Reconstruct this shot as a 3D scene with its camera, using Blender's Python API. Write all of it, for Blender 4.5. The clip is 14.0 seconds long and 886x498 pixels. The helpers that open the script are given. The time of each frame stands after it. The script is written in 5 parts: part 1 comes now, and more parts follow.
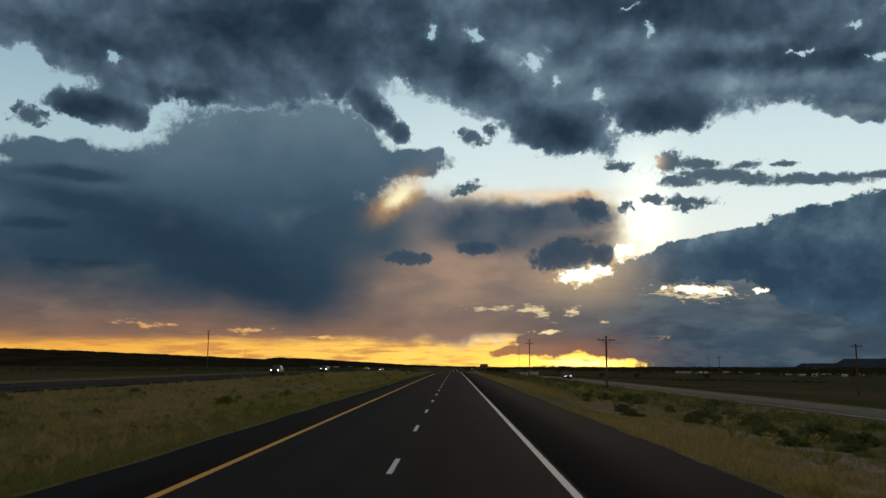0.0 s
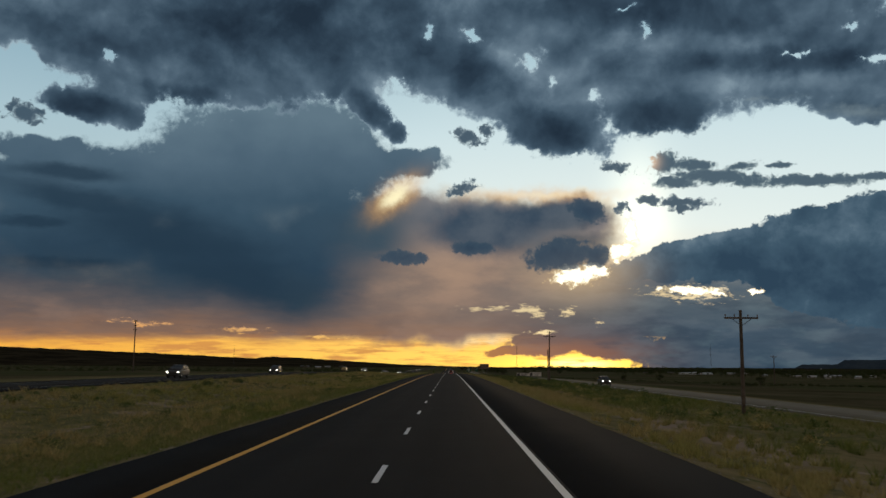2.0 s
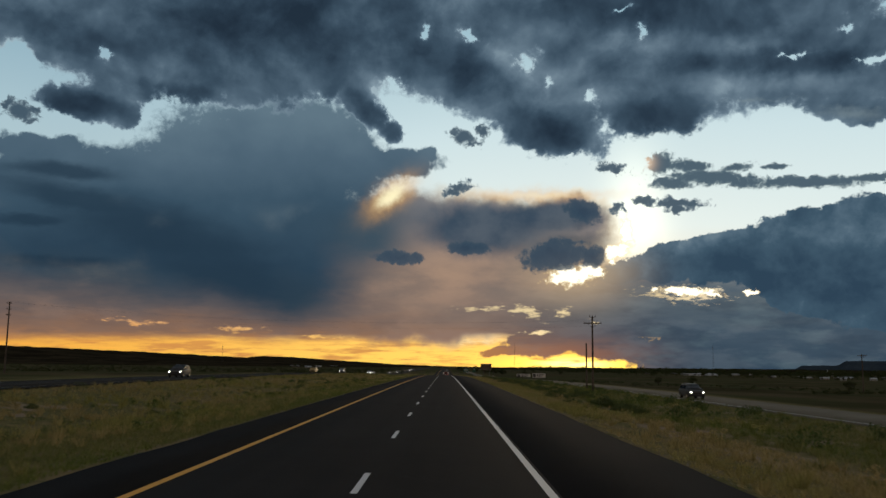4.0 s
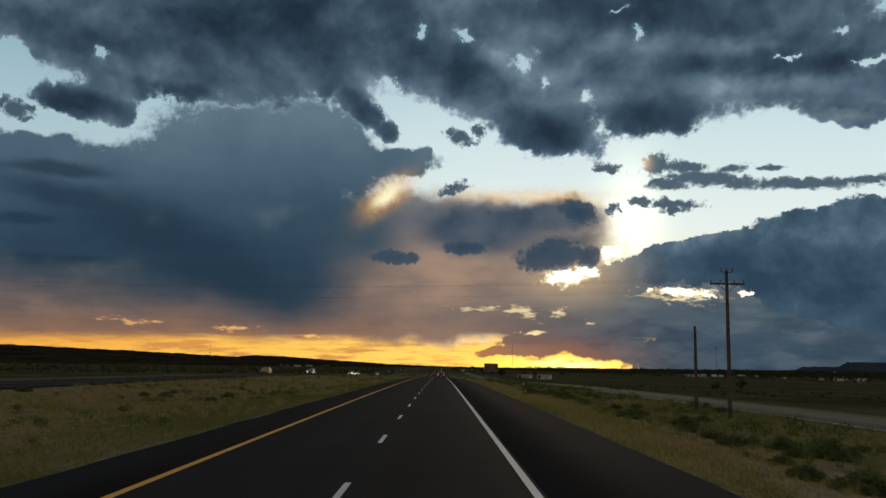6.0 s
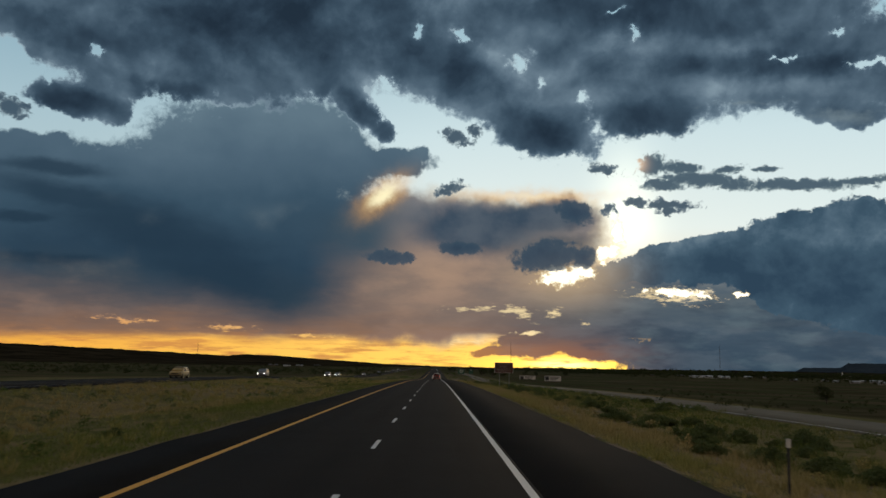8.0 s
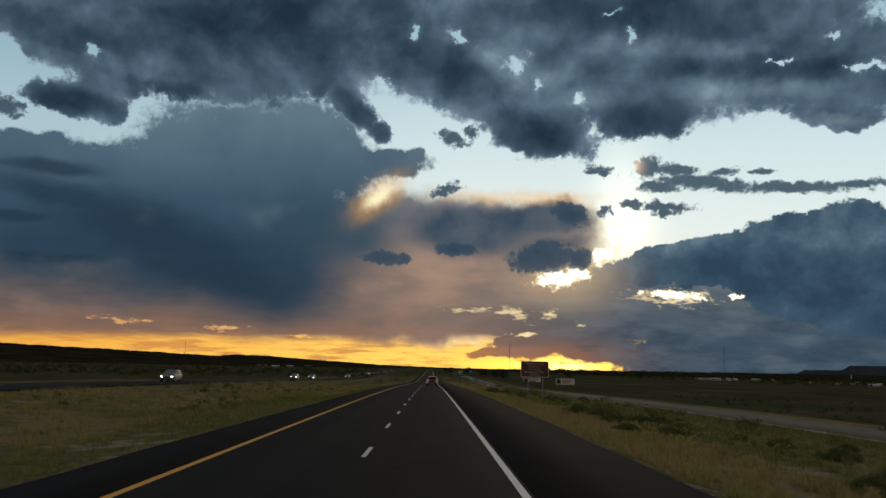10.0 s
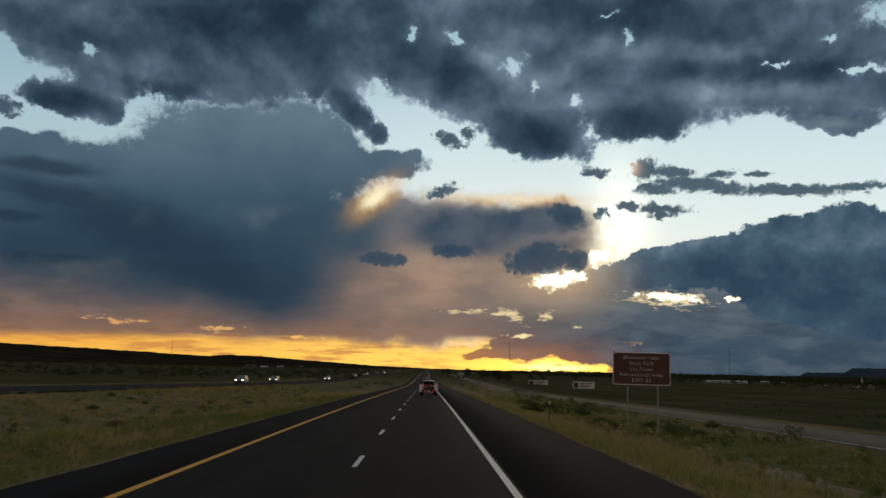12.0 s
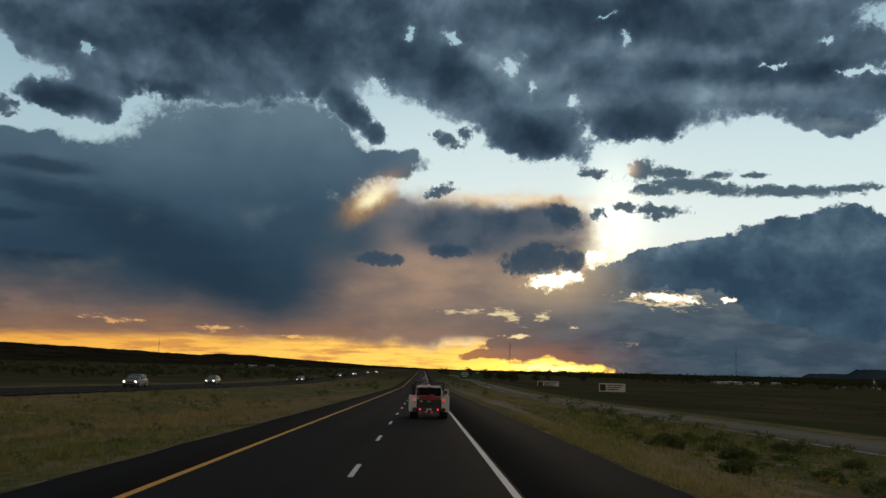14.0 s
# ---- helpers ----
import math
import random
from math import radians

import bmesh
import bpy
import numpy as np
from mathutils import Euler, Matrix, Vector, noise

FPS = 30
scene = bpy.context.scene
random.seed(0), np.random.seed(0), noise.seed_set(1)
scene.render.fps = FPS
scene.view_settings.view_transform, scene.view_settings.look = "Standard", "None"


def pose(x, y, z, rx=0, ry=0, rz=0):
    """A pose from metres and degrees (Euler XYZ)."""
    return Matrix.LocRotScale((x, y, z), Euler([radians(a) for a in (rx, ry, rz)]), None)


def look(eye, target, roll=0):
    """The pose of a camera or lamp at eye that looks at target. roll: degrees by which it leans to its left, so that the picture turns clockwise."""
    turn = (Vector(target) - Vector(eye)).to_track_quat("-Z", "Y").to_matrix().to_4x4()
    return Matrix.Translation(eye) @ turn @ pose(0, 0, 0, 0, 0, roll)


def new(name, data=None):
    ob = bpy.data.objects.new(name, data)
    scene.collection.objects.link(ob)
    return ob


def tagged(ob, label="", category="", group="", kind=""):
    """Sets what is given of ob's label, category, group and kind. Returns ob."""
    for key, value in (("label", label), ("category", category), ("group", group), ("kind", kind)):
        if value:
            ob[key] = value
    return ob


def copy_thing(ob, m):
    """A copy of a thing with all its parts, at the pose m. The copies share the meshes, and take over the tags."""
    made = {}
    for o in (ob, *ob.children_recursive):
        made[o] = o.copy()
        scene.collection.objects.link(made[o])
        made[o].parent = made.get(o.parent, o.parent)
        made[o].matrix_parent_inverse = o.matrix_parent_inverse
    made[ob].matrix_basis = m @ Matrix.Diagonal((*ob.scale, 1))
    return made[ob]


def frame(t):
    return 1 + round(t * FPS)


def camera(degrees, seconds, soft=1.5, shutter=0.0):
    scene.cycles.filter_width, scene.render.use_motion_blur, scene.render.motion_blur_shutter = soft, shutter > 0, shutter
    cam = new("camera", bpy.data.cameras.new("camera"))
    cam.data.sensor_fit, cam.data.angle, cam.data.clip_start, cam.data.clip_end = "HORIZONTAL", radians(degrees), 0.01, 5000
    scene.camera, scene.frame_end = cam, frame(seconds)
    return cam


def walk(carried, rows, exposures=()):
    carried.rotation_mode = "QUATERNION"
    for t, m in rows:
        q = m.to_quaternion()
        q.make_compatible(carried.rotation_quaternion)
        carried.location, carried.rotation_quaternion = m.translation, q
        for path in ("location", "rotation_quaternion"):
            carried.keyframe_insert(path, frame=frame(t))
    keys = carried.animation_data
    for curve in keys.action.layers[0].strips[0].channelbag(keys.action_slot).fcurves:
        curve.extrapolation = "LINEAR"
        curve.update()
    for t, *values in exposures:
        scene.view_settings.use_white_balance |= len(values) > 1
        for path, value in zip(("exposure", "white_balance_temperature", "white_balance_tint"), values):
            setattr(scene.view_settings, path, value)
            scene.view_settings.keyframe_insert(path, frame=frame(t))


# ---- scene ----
# metres: x right of the lane dashes, y along the highway
cam = camera(54.09, 14.0, shutter=0.12)
PATH = [
    (0.0, pose(1.410, 0.00, 2.357, 0, 0, 0.793) @ pose(0, 0, 0, 97.60) @ pose(0, 0, 0, 0, 0, 0.350)),
    (0.5, pose(1.433, 15.61, 2.357, 0, 0, 0.725) @ pose(0, 0, 0, 97.60) @ pose(0, 0, 0, 0, 0, 0.395)),
    (1.0, pose(1.457, 31.22, 2.357, 0, 0, 0.657) @ pose(0, 0, 0, 97.60) @ pose(0, 0, 0, 0, 0, 0.439)),
    (1.5, pose(1.480, 46.83, 2.358, 0, 0, 0.587) @ pose(0, 0, 0, 97.60) @ pose(0, 0, 0, 0, 0, 0.484)),
    (2.0, pose(1.493, 62.44, 2.360, 0, 0, 0.517) @ pose(0, 0, 0, 97.60) @ pose(0, 0, 0, 0, 0, 0.529)),
    (2.5, pose(1.507, 78.05, 2.363, 0, 0, 0.446) @ pose(0, 0, 0, 97.60) @ pose(0, 0, 0, 0, 0, 0.573)),
    (3.0, pose(1.520, 93.66, 2.366, 0, 0, 0.374) @ pose(0, 0, 0, 97.60) @ pose(0, 0, 0, 0, 0, 0.618)),
    (3.5, pose(1.587, 109.27, 2.368, 0, 0, 0.303) @ pose(0, 0, 0, 97.60) @ pose(0, 0, 0, 0, 0, 0.663)),
    (4.0, pose(1.653, 124.88, 2.369, 0, 0, 0.230) @ pose(0, 0, 0, 97.60) @ pose(0, 0, 0, 0, 0, 0.707)),
    (4.5, pose(1.712, 140.49, 2.368, 0, 0, 0.158) @ pose(0, 0, 0, 97.60) @ pose(0, 0, 0, 0, 0, 0.752)),
    (5.0, pose(1.766, 156.10, 2.364, 0, 0, 0.086) @ pose(0, 0, 0, 97.60) @ pose(0, 0, 0, 0, 0, 0.796)),
    (5.5, pose(1.820, 171.71, 2.357, 0, 0, 0.014) @ pose(0, 0, 0, 97.60) @ pose(0, 0, 0, 0, 0, 0.841)),
    (6.0, pose(1.817, 187.32, 2.345, 0, 0, -0.058) @ pose(0, 0, 0, 97.60) @ pose(0, 0, 0, 0, 0, 0.886)),
    (6.5, pose(1.813, 202.93, 2.329, 0, 0, -0.130) @ pose(0, 0, 0, 97.60) @ pose(0, 0, 0, 0, 0, 0.930)),
    (7.0, pose(1.810, 218.54, 2.307, 0, 0, -0.200) @ pose(0, 0, 0, 97.60) @ pose(0, 0, 0, 0, 0, 0.975)),
    (7.5, pose(1.790, 234.15, 2.279, 0, 0, -0.270) @ pose(0, 0, 0, 97.60) @ pose(0, 0, 0, 0, 0, 1.020)),
    (8.0, pose(1.770, 249.76, 2.243, 0, 0, -0.340) @ pose(0, 0, 0, 97.60) @ pose(0, 0, 0, 0, 0, 1.064)),
    (8.5, pose(1.772, 265.37, 2.201, 0, 0, -0.408) @ pose(0, 0, 0, 97.61) @ pose(0, 0, 0, 0, 0, 1.109)),
    (9.0, pose(1.774, 280.98, 2.149, 0, 0, -0.475) @ pose(0, 0, 0, 97.62) @ pose(0, 0, 0, 0, 0, 1.154)),
    (9.5, pose(1.776, 296.59, 2.089, 0, 0, -0.541) @ pose(0, 0, 0, 97.65) @ pose(0, 0, 0, 0, 0, 1.198)),
    (10.0, pose(1.778, 312.20, 2.019, 0, 0, -0.605) @ pose(0, 0, 0, 97.68) @ pose(0, 0, 0, 0, 0, 1.243)),
    (10.5, pose(1.780, 327.81, 1.938, 0, 0, -0.668) @ pose(0, 0, 0, 97.70) @ pose(0, 0, 0, 0, 0, 1.288)),
    (11.0, pose(1.780, 343.42, 1.846, 0, 0, -0.729) @ pose(0, 0, 0, 97.73) @ pose(0, 0, 0, 0, 0, 1.332)),
    (11.5, pose(1.780, 359.03, 1.742, 0, 0, -0.788) @ pose(0, 0, 0, 97.76) @ pose(0, 0, 0, 0, 0, 1.377)),
    (12.0, pose(1.780, 374.64, 1.625, 0, 0, -0.846) @ pose(0, 0, 0, 97.77) @ pose(0, 0, 0, 0, 0, 1.421)),
    (12.5, pose(1.780, 390.25, 1.495, 0, 0, -0.901) @ pose(0, 0, 0, 97.78) @ pose(0, 0, 0, 0, 0, 1.466)),
    (13.0, pose(1.740, 405.86, 1.351, 0, 0, -0.954) @ pose(0, 0, 0, 97.78) @ pose(0, 0, 0, 0, 0, 1.511)),
    (13.5, pose(1.700, 421.47, 1.192, 0, 0, -1.004) @ pose(0, 0, 0, 97.78) @ pose(0, 0, 0, 0, 0, 1.555)),
    (14.0, pose(1.660, 437.08, 1.018, 0, 0, -1.052) @ pose(0, 0, 0, 97.78) @ pose(0, 0, 0, 0, 0, 1.600)),
]
walk(cam, PATH, exposures=((0.0, 0.1), (14.0, 0.1)))

# ---- sky and light ----
# clouds by their shape on the sky: azimuth right of the road, elevation, half width, half height (degrees), lean
DECK = [(-27.96, 20.41, 3.36, 1.91, 3), (-24.71, 19.37, 3.5, 1.49, -6), (-18.32, 19.94, 6.71, 3.38, 7), (-21.06, 16.87, 2.03, 1.52, 7), (-23.13, 15.59, 2.93, 0.95, -1), (-20.96, 15.34, 1.18, 1.2, 6), (-12.92, 20.51, 7.79, 3.62, 5), (-14.98, 17.88, 2.9, 1.39, 5), (-8.77, 20.13, 6.84, 2.81, 4), (-5.42, 16.55, 2.77, 0.97, -45), (-0.7, 20.46, 6.98, 2.84, -6), (2.43, 18.71, 5.01, 2.15, -11), (5.51, 17.25, 5.31, 2.72, -27), (7.6, 15.23, 2.26, 1.53, -1), (13.78, 19.44, 8.42, 3.47, -4), (13.73, 16.63, 3.27, 1.84, -3), (20.85, 19.03, 7.15, 2.85, -6), (26.07, 18.26, 5.4, 2.58, -12), (25.63, 15.51, 2.68, 0.79, -9), (-0.02, 26.34, 39.42, 4.17, 1)]
DECK_GAPS = [(-1.65, 21.68, 0.47, 0.98, 1), (1.47, 21.34, 1.39, 0.43, -18), (5.31, 19.76, 1.08, 0.78, -15), (9.67, 17.44, 0.68, 0.71, -21), (6.84, 18.38, 0.3, 0.71, -1), (11.79, 22.73, 0.89, 0.21, 6), (13.08, 21.38, 0.37, 0.75, -4), (25.52, 20.06, 0.69, 0.3, 7), (27.31, 18.1, 2.14, 0.45, 1), (22.37, 19.04, 1.32, 0.23, 2), (-25.81, 16.96, 3.13, 0.66, -2), (-3.74, 18.24, 1.36, 0.88, -27), (-22.35, 18.56, 0.52, 0.48, -23), (-3.32, 16.81, 1.92, 1.45, 2)]
STORM = [(-12.55, 12.72, 8.37, 4.33, 4), (-16.75, 11.0, 8.41, 3.55, 14), (-8.17, 13.88, 4.07, 3.14, -27), (-3.61, 13.25, 3.5, 0.88, 2), (-1.64, 13.7, 1.06, 0.59, 21), (-14.96, 6.79, 8.79, 5.95, 3), (-10.44, 5.7, 3.82, 4.75, -16), (-25.79, 12.5, 3.41, 0.94, -2), (-24.38, 10.35, 6.33, 2.37, 6), (-23.2, 7.02, 8.29, 2.4, 4), (-24.24, 8.31, 8.83, 2.38, 5)]
ANVIL = [(3.1, 8.2, 8.7, 3.17, -5), (7.9, 9.2, 3.5, 2.14, 0), (-0.6, 4.6, 11.2, 3.54, 0), (8.3, 4.4, 8.4, 2.59, 0), (-3.4, 9.1, 4.5, 2.31, 0), (-6.7, 7.5, 4.8, 4.08, 0)]
STORM_BANDS = [(-24.45, 11.36, 4.12, 0.61, 1), (-23.06, 9.78, 5.47, 0.89, -8), (-18.31, 8.04, 7.51, 1.95, -12), (-26.1, 8.33, 2.14, 0.4, 5), (-24.38, 5.85, 4.06, 0.48, 0), (-14.0, 5.31, 5.67, 1.98, -12)]
DECK_SHADE = [(-14.8, 21.19, 10.26, 2.55, 6), (-7.28, 20.92, 8.82, 2.1, 3), (-24.39, 19.42, 3.2, 1.16, -6), (-23.12, 15.42, 2.61, 0.81, -1), (6.65, 15.24, 3.4, 1.31, -20), (2.04, 18.71, 2.7, 1.44, -9), (13.72, 16.1, 3.27, 1.28, -3), (17.46, 22.06, 11.78, 1.5, -5), (21.85, 18.59, 5.37, 0.87, -6), (-18.11, 16.52, 2.45, 0.86, 6), (-4.83, 16.21, 2.22, 0.68, -45)]
DECK_PALE = [(-5.67, 18.52, 1.89, 1.45, -16), (8.55, 18.27, 2.26, 1.29, -30), (11.77, 20.94, 1.87, 1.38, -3), (20.12, 17.57, 4.79, 0.68, -5), (-17.53, 18.66, 3.19, 1.37, 6), (26.32, 16.92, 2.81, 0.82, -7), (-21.6, 17.48, 1.35, 1.35, 7), (3.57, 20.49, 2.32, 1.06, 0)]
ANVIL_DARK = [(2.53, 8.97, 4.9, 1.86, -4), (6.65, 9.73, 3.36, 1.18, 0), (7.77, 7.5, 3.14, 1.33, 5)]
BANK = [(11.77, 6.09, 2.16, 0.8, 0), (14.28, 6.72, 2.83, 1.37, 9), (15.87, 7.23, 1.39, 1.01, -1), (18.1, 7.01, 3.74, 1.7, 7), (22.11, 7.41, 3.9, 2.41, 14), (25.29, 7.7, 3.73, 2.69, 17), (27.38, 7.03, 2.67, 2.92, -3), (23.6, 4.62, 5.65, 1.71, -14), (26.48, 3.73, 3.59, 1.67, -1)]
LOW = [(4.08, 1.01, 2.03, 0.37, 11), (6.47, 1.56, 2.93, 1.1, 1), (10.29, 1.42, 4.12, 1.09, -5), (14.52, 0.89, 5.2, 0.86, -2), (19.6, 0.84, 9.2, 2.08, 1), (26.8, 0.92, 11.22, 2.37, 1)]
LOW_GAPS = [(5.44, 3.5, 1.48, 0.44, -14), (2.39, 3.65, 1.86, 0.22, 1), (7.76, 3.55, 0.51, 0.4, 20), (9.57, 2.76, 0.4, 0.26, 0), (6.1, 2.14, 1.18, 0.15, 1), (-13.33, 2.16, 1.48, 0.29, -2), (-19.66, 2.41, 2.19, 0.21, -3), (2.23, 1.5, 2.22, 0.22, 3), (-8.11, 1.69, 2.19, 0.15, -1), (15.29, 4.65, 2.78, 0.58, -3)]
SUN_HOLE = [(8.24, 5.88, 1.84, 0.77, 5), (9.78, 6.21, 0.8, 0.51, -20), (11.14, 7.41, 1.23, 0.59, 20), (11.8, 8.68, 0.51, 1.1, -1), (15.47, 4.83, 2.29, 0.29, -4), (19.39, 4.69, 0.47, 0.21, -1)]
GLOW = [(12.4, 9.1, 1.5, 3.47, 0), (8.6, 5.9, 2.6, 1.33, 0)]
SMALL = [(11.01, 12.78, 1.03, 0.4, -9), (12.91, 10.63, 0.72, 0.33, -12), (15.05, 10.46, 2.12, 0.32, -4), (15.22, 10.02, 0.99, 0.25, -2), (11.27, 10.26, 0.55, 0.4, -1), (1.13, 14.96, 1.14, 0.52, -19), (0.79, 11.63, 1.06, 0.45, 20), (-26.94, 14.65, 1.16, 0.6, -14), (2.27, 15.37, 0.54, 0.37, 0)]
STREAK = [(17.71, 11.88, 3.81, 0.53, -6), (22.9, 11.35, 4.2, 0.38, -3), (26.37, 11.34, 2.44, 0.3, 2), (14.03, 12.97, 0.8, 0.92, -37), (15.99, 12.75, 1.41, 0.43, -8), (18.77, 12.54, 1.16, 0.28, 7), (21.13, 12.43, 0.83, 0.21, -4), (14.72, 11.76, 1.49, 0.4, -2)]
LUMPS = [(9.07, 10.08, 1.22, 0.73, -21), (1.41, 7.66, 1.43, 0.48, -2), (-3.16, 7.02, 1.65, 0.45, -2), (7.21, 7.24, 2.29, 0.96, 6), (9.6, 7.13, 0.88, 0.74, 0)]
STORM_LIGHT = [(-3.75, 11.02, 1.73, 0.75, 39), (6.09, 11.13, 4.5, 0.37, 0)]
HIGH_STREAK = [(25.61, 15.18, 2.84, 0.66, -10), (20.09, 16.55, 3.74, 0.31, -1)]


def srgb(r, g, b):
    return tuple(((c / 255 + 0.055) / 1.055) ** 2.4 if c > 10 else c / 255 / 12.92 for c in (r, g, b)) + (1.0,)


class Web:
    """Short ways to add shader nodes to one tree."""

    def __init__(self, tree):
        self.tree = tree

    def add(self, kind, ins=()):
        node = self.tree.nodes.new(kind)
        for k, v in dict(ins).items():
            if isinstance(v, bpy.types.NodeSocket):
                self.tree.links.new(v, node.inputs[k])
            elif v is not None:
                node.inputs[k].default_value = v
        return node

    def math(self, op, a, b=None, c=None, clamp=False):
        node = self.add("ShaderNodeMath", {0: a, 1: b, 2: c})
        node.operation, node.use_clamp = op, clamp
        return node.outputs[0]

    def vmath(self, op, a, b=None, scale=None):
        node = self.add("ShaderNodeVectorMath", {0: a, 1: b, 3: scale})
        node.operation = op
        return node.outputs["Value" if op == "LENGTH" else "Vector"]

    def step(self, v, lo, hi, to_lo=0.0, to_hi=1.0):
        node = self.add("ShaderNodeMapRange", {0: v, 1: lo, 2: hi, 3: to_lo, 4: to_hi})
        node.interpolation_type = "SMOOTHSTEP"
        return node.outputs[0]

    def noise(self, vec, scale, detail=6.0, rough=0.55, distortion=0.0, out=0):
        return self.add("ShaderNodeTexNoise", {"Vector": vec, "Scale": scale, "Detail": detail, "Roughness": rough, "Distortion": distortion}).outputs[out]

    def mix(self, f, a, b, blend="MIX"):
        node = self.add("ShaderNodeMix")
        node.data_type, node.blend_type = "RGBA", blend
        for k, v in ((0, f), (6, a), (7, b)):
            if isinstance(v, bpy.types.NodeSocket):
                self.tree.links.new(v, node.inputs[k])
            else:
                node.inputs[k].default_value = v
        return node.outputs[2]

    def ramp(self, v, stops):
        node = self.add("ShaderNodeValToRGB", {0: v})
        el = node.color_ramp.elements
        while len(el) < len(stops):
            el.new(0.5)
        for e, (p, c) in zip(el, stops):
            e.position, e.color = p, c
        return node.outputs[0]

    def ellipse(self, p, az, el, w, h, lean):
        node = self.add("ShaderNodeMapping")
        node.vector_type = "TEXTURE"
        self.tree.links.new(p, node.inputs["Vector"])
        node.inputs["Location"].default_value = (az, el, 0)
        node.inputs["Rotation"].default_value = (0, 0, radians(lean))
        node.inputs["Scale"].default_value = (w, h, 1)
        return node.outputs[0]

    def shapes(self, p, ellipses, soft=0.25):
        """1 in the middle of the nearest ellipse, 0 on its rim, less outside."""
        total = None
        for az, el, w, h, lean in ellipses:
            q = self.ellipse(p, az, el, w, h, lean)
            s = self.math("SUBTRACT", 1.0, self.vmath("LENGTH", q))
            total = s if total is None else self.math("SMOOTH_MAX", total, s, soft)
        return total

    def glow(self, p, az, el, w, h, lean=0, power=1.0):
        q = self.ellipse(p, az, el, w, h, lean)
        d = self.vmath("LENGTH", q)
        return self.math("POWER", 2.718, self.math("MULTIPLY", self.math("MULTIPLY", d, d), -power))


def make_sky():
    world = bpy.data.worlds.new("sky")
    scene.world = world
    world.use_nodes = True
    world.node_tree.nodes.clear()
    w = Web(world.node_tree)
    d = w.add("ShaderNodeTexCoord").outputs["Generated"]
    x, y, z = w.add("ShaderNodeSeparateXYZ", {0: d}).outputs
    az = w.math("MULTIPLY", w.math("ARCTAN2", x, y), 57.2958)
    el = w.math("MULTIPLY", w.math("ARCSINE", z), 57.2958)
    p = w.add("ShaderNodeCombineXYZ", {0: az, 1: el, 2: 0.0}).outputs[0]

    def shifted(seed, tall=1.0):
        return w.add("ShaderNodeMapping", {"Vector": p, "Location": (seed * 3.7, seed * 2.3, seed), "Scale": (1, tall, 1)}).outputs[0]

    def warped(seed, big=3.0, big_scale=0.3, small=1.0, small_scale=1.1, tall=1.0, rough=0.58):
        """The place on the sky, pushed about by a slow and a quick turbulence."""
        q = shifted(seed, tall)
        n1 = w.vmath("SUBTRACT", w.noise(q, big_scale, 3.0, 0.5, out=1), (0.5, 0.5, 0.5))
        n2 = w.vmath("SUBTRACT", w.noise(q, small_scale, 7.0, rough, out=1), (0.5, 0.5, 0.5))
        return w.vmath("ADD", w.vmath("ADD", p, w.vmath("MULTIPLY", n1, (big, big / tall, 0))), w.vmath("MULTIPLY", n2, (small, small / tall, 0)))

    def about(v, gain):
        return w.math("MULTIPLY", w.math("SUBTRACT", v, 0.5), gain)

    def plus(a, b):
        return w.math("ADD", a, b)

    def times(a, b):
        return w.math("MULTIPLY", a, b)

    n_big = w.noise(p, 0.13, 3.0, 0.5)
    n_mid = w.noise(shifted(1.0, 1.25), 0.36, 5.0, 0.52)
    n_fine = w.noise(p, 1.2, 7.0, 0.6)
    n_flat = w.noise(shifted(2.0, 2.6), 0.3, 6.0, 0.55)
    n_long = w.noise(shifted(3.0, 6.0), 0.2, 7.0, 0.6)

    n_edge = w.noise(shifted(4.0), 1.5, 8.0, 0.66)
    cells = w.add("ShaderNodeTexVoronoi", {"Vector": w.vmath("ADD", p, w.vmath("MULTIPLY", w.vmath("SUBTRACT", w.noise(p, 0.9, 4.0, 0.55, out=1), (0.5, 0.5, 0.5)), (1.1, 1.1, 0))), "Scale": 0.55, "Detail": 4.0, "Roughness": 0.55, "Lacunarity": 2.2})
    cells.feature, cells.normalize = "F1", True
    heap = w.math("SUBTRACT", 1.0, cells.outputs["Distance"])

    cells = w.add("ShaderNodeTexVoronoi", {"Vector": w.vmath("ADD", shifted(7.0, 1.2), w.vmath("MULTIPLY", w.vmath("SUBTRACT", w.noise(p, 0.5, 5.0, 0.55, out=1), (0.5, 0.5, 0.5)), (2.6, 2.6, 0))), "Scale": 0.24, "Detail": 3.0, "Roughness": 0.5, "Lacunarity": 2.1})
    cells.feature, cells.normalize = "F1", True
    lump = w.math("SUBTRACT", 1.0, cells.outputs["Distance"])

    # billowing turbulence over many sizes: shapes the outlines and the thickness alike
    turned = w.vmath("ADD", shifted(9.0, 1.1), w.vmath("MULTIPLY", w.vmath("SUBTRACT", w.noise(p, 0.45, 4.0, 0.5, out=1), (0.5, 0.5, 0.5)), (1.8, 1.8, 0)))
    puff = w.math("ADD", w.math("MULTIPLY", w.noise(turned, 0.42, 11.0, 0.6), 0.72), w.math("MULTIPLY", heap, 0.28))
    swell = w.noise(turned, 0.27, 3.5, 0.45)
    curl = w.noise(w.vmath("ADD", p, w.vmath("MULTIPLY", w.vmath("SUBTRACT", w.noise(p, 1.6, 4.0, 0.55, out=1), (0.5, 0.5, 0.5)), (0.9, 0.7, 0))), 1.9, 8.0, 0.6)

    # light and shade of the cloud undersides: thinner towards the low sun is brighter
    thick = w.noise(shifted(8.0, 1.15), 0.2, 5.0, 0.5, 0.4)
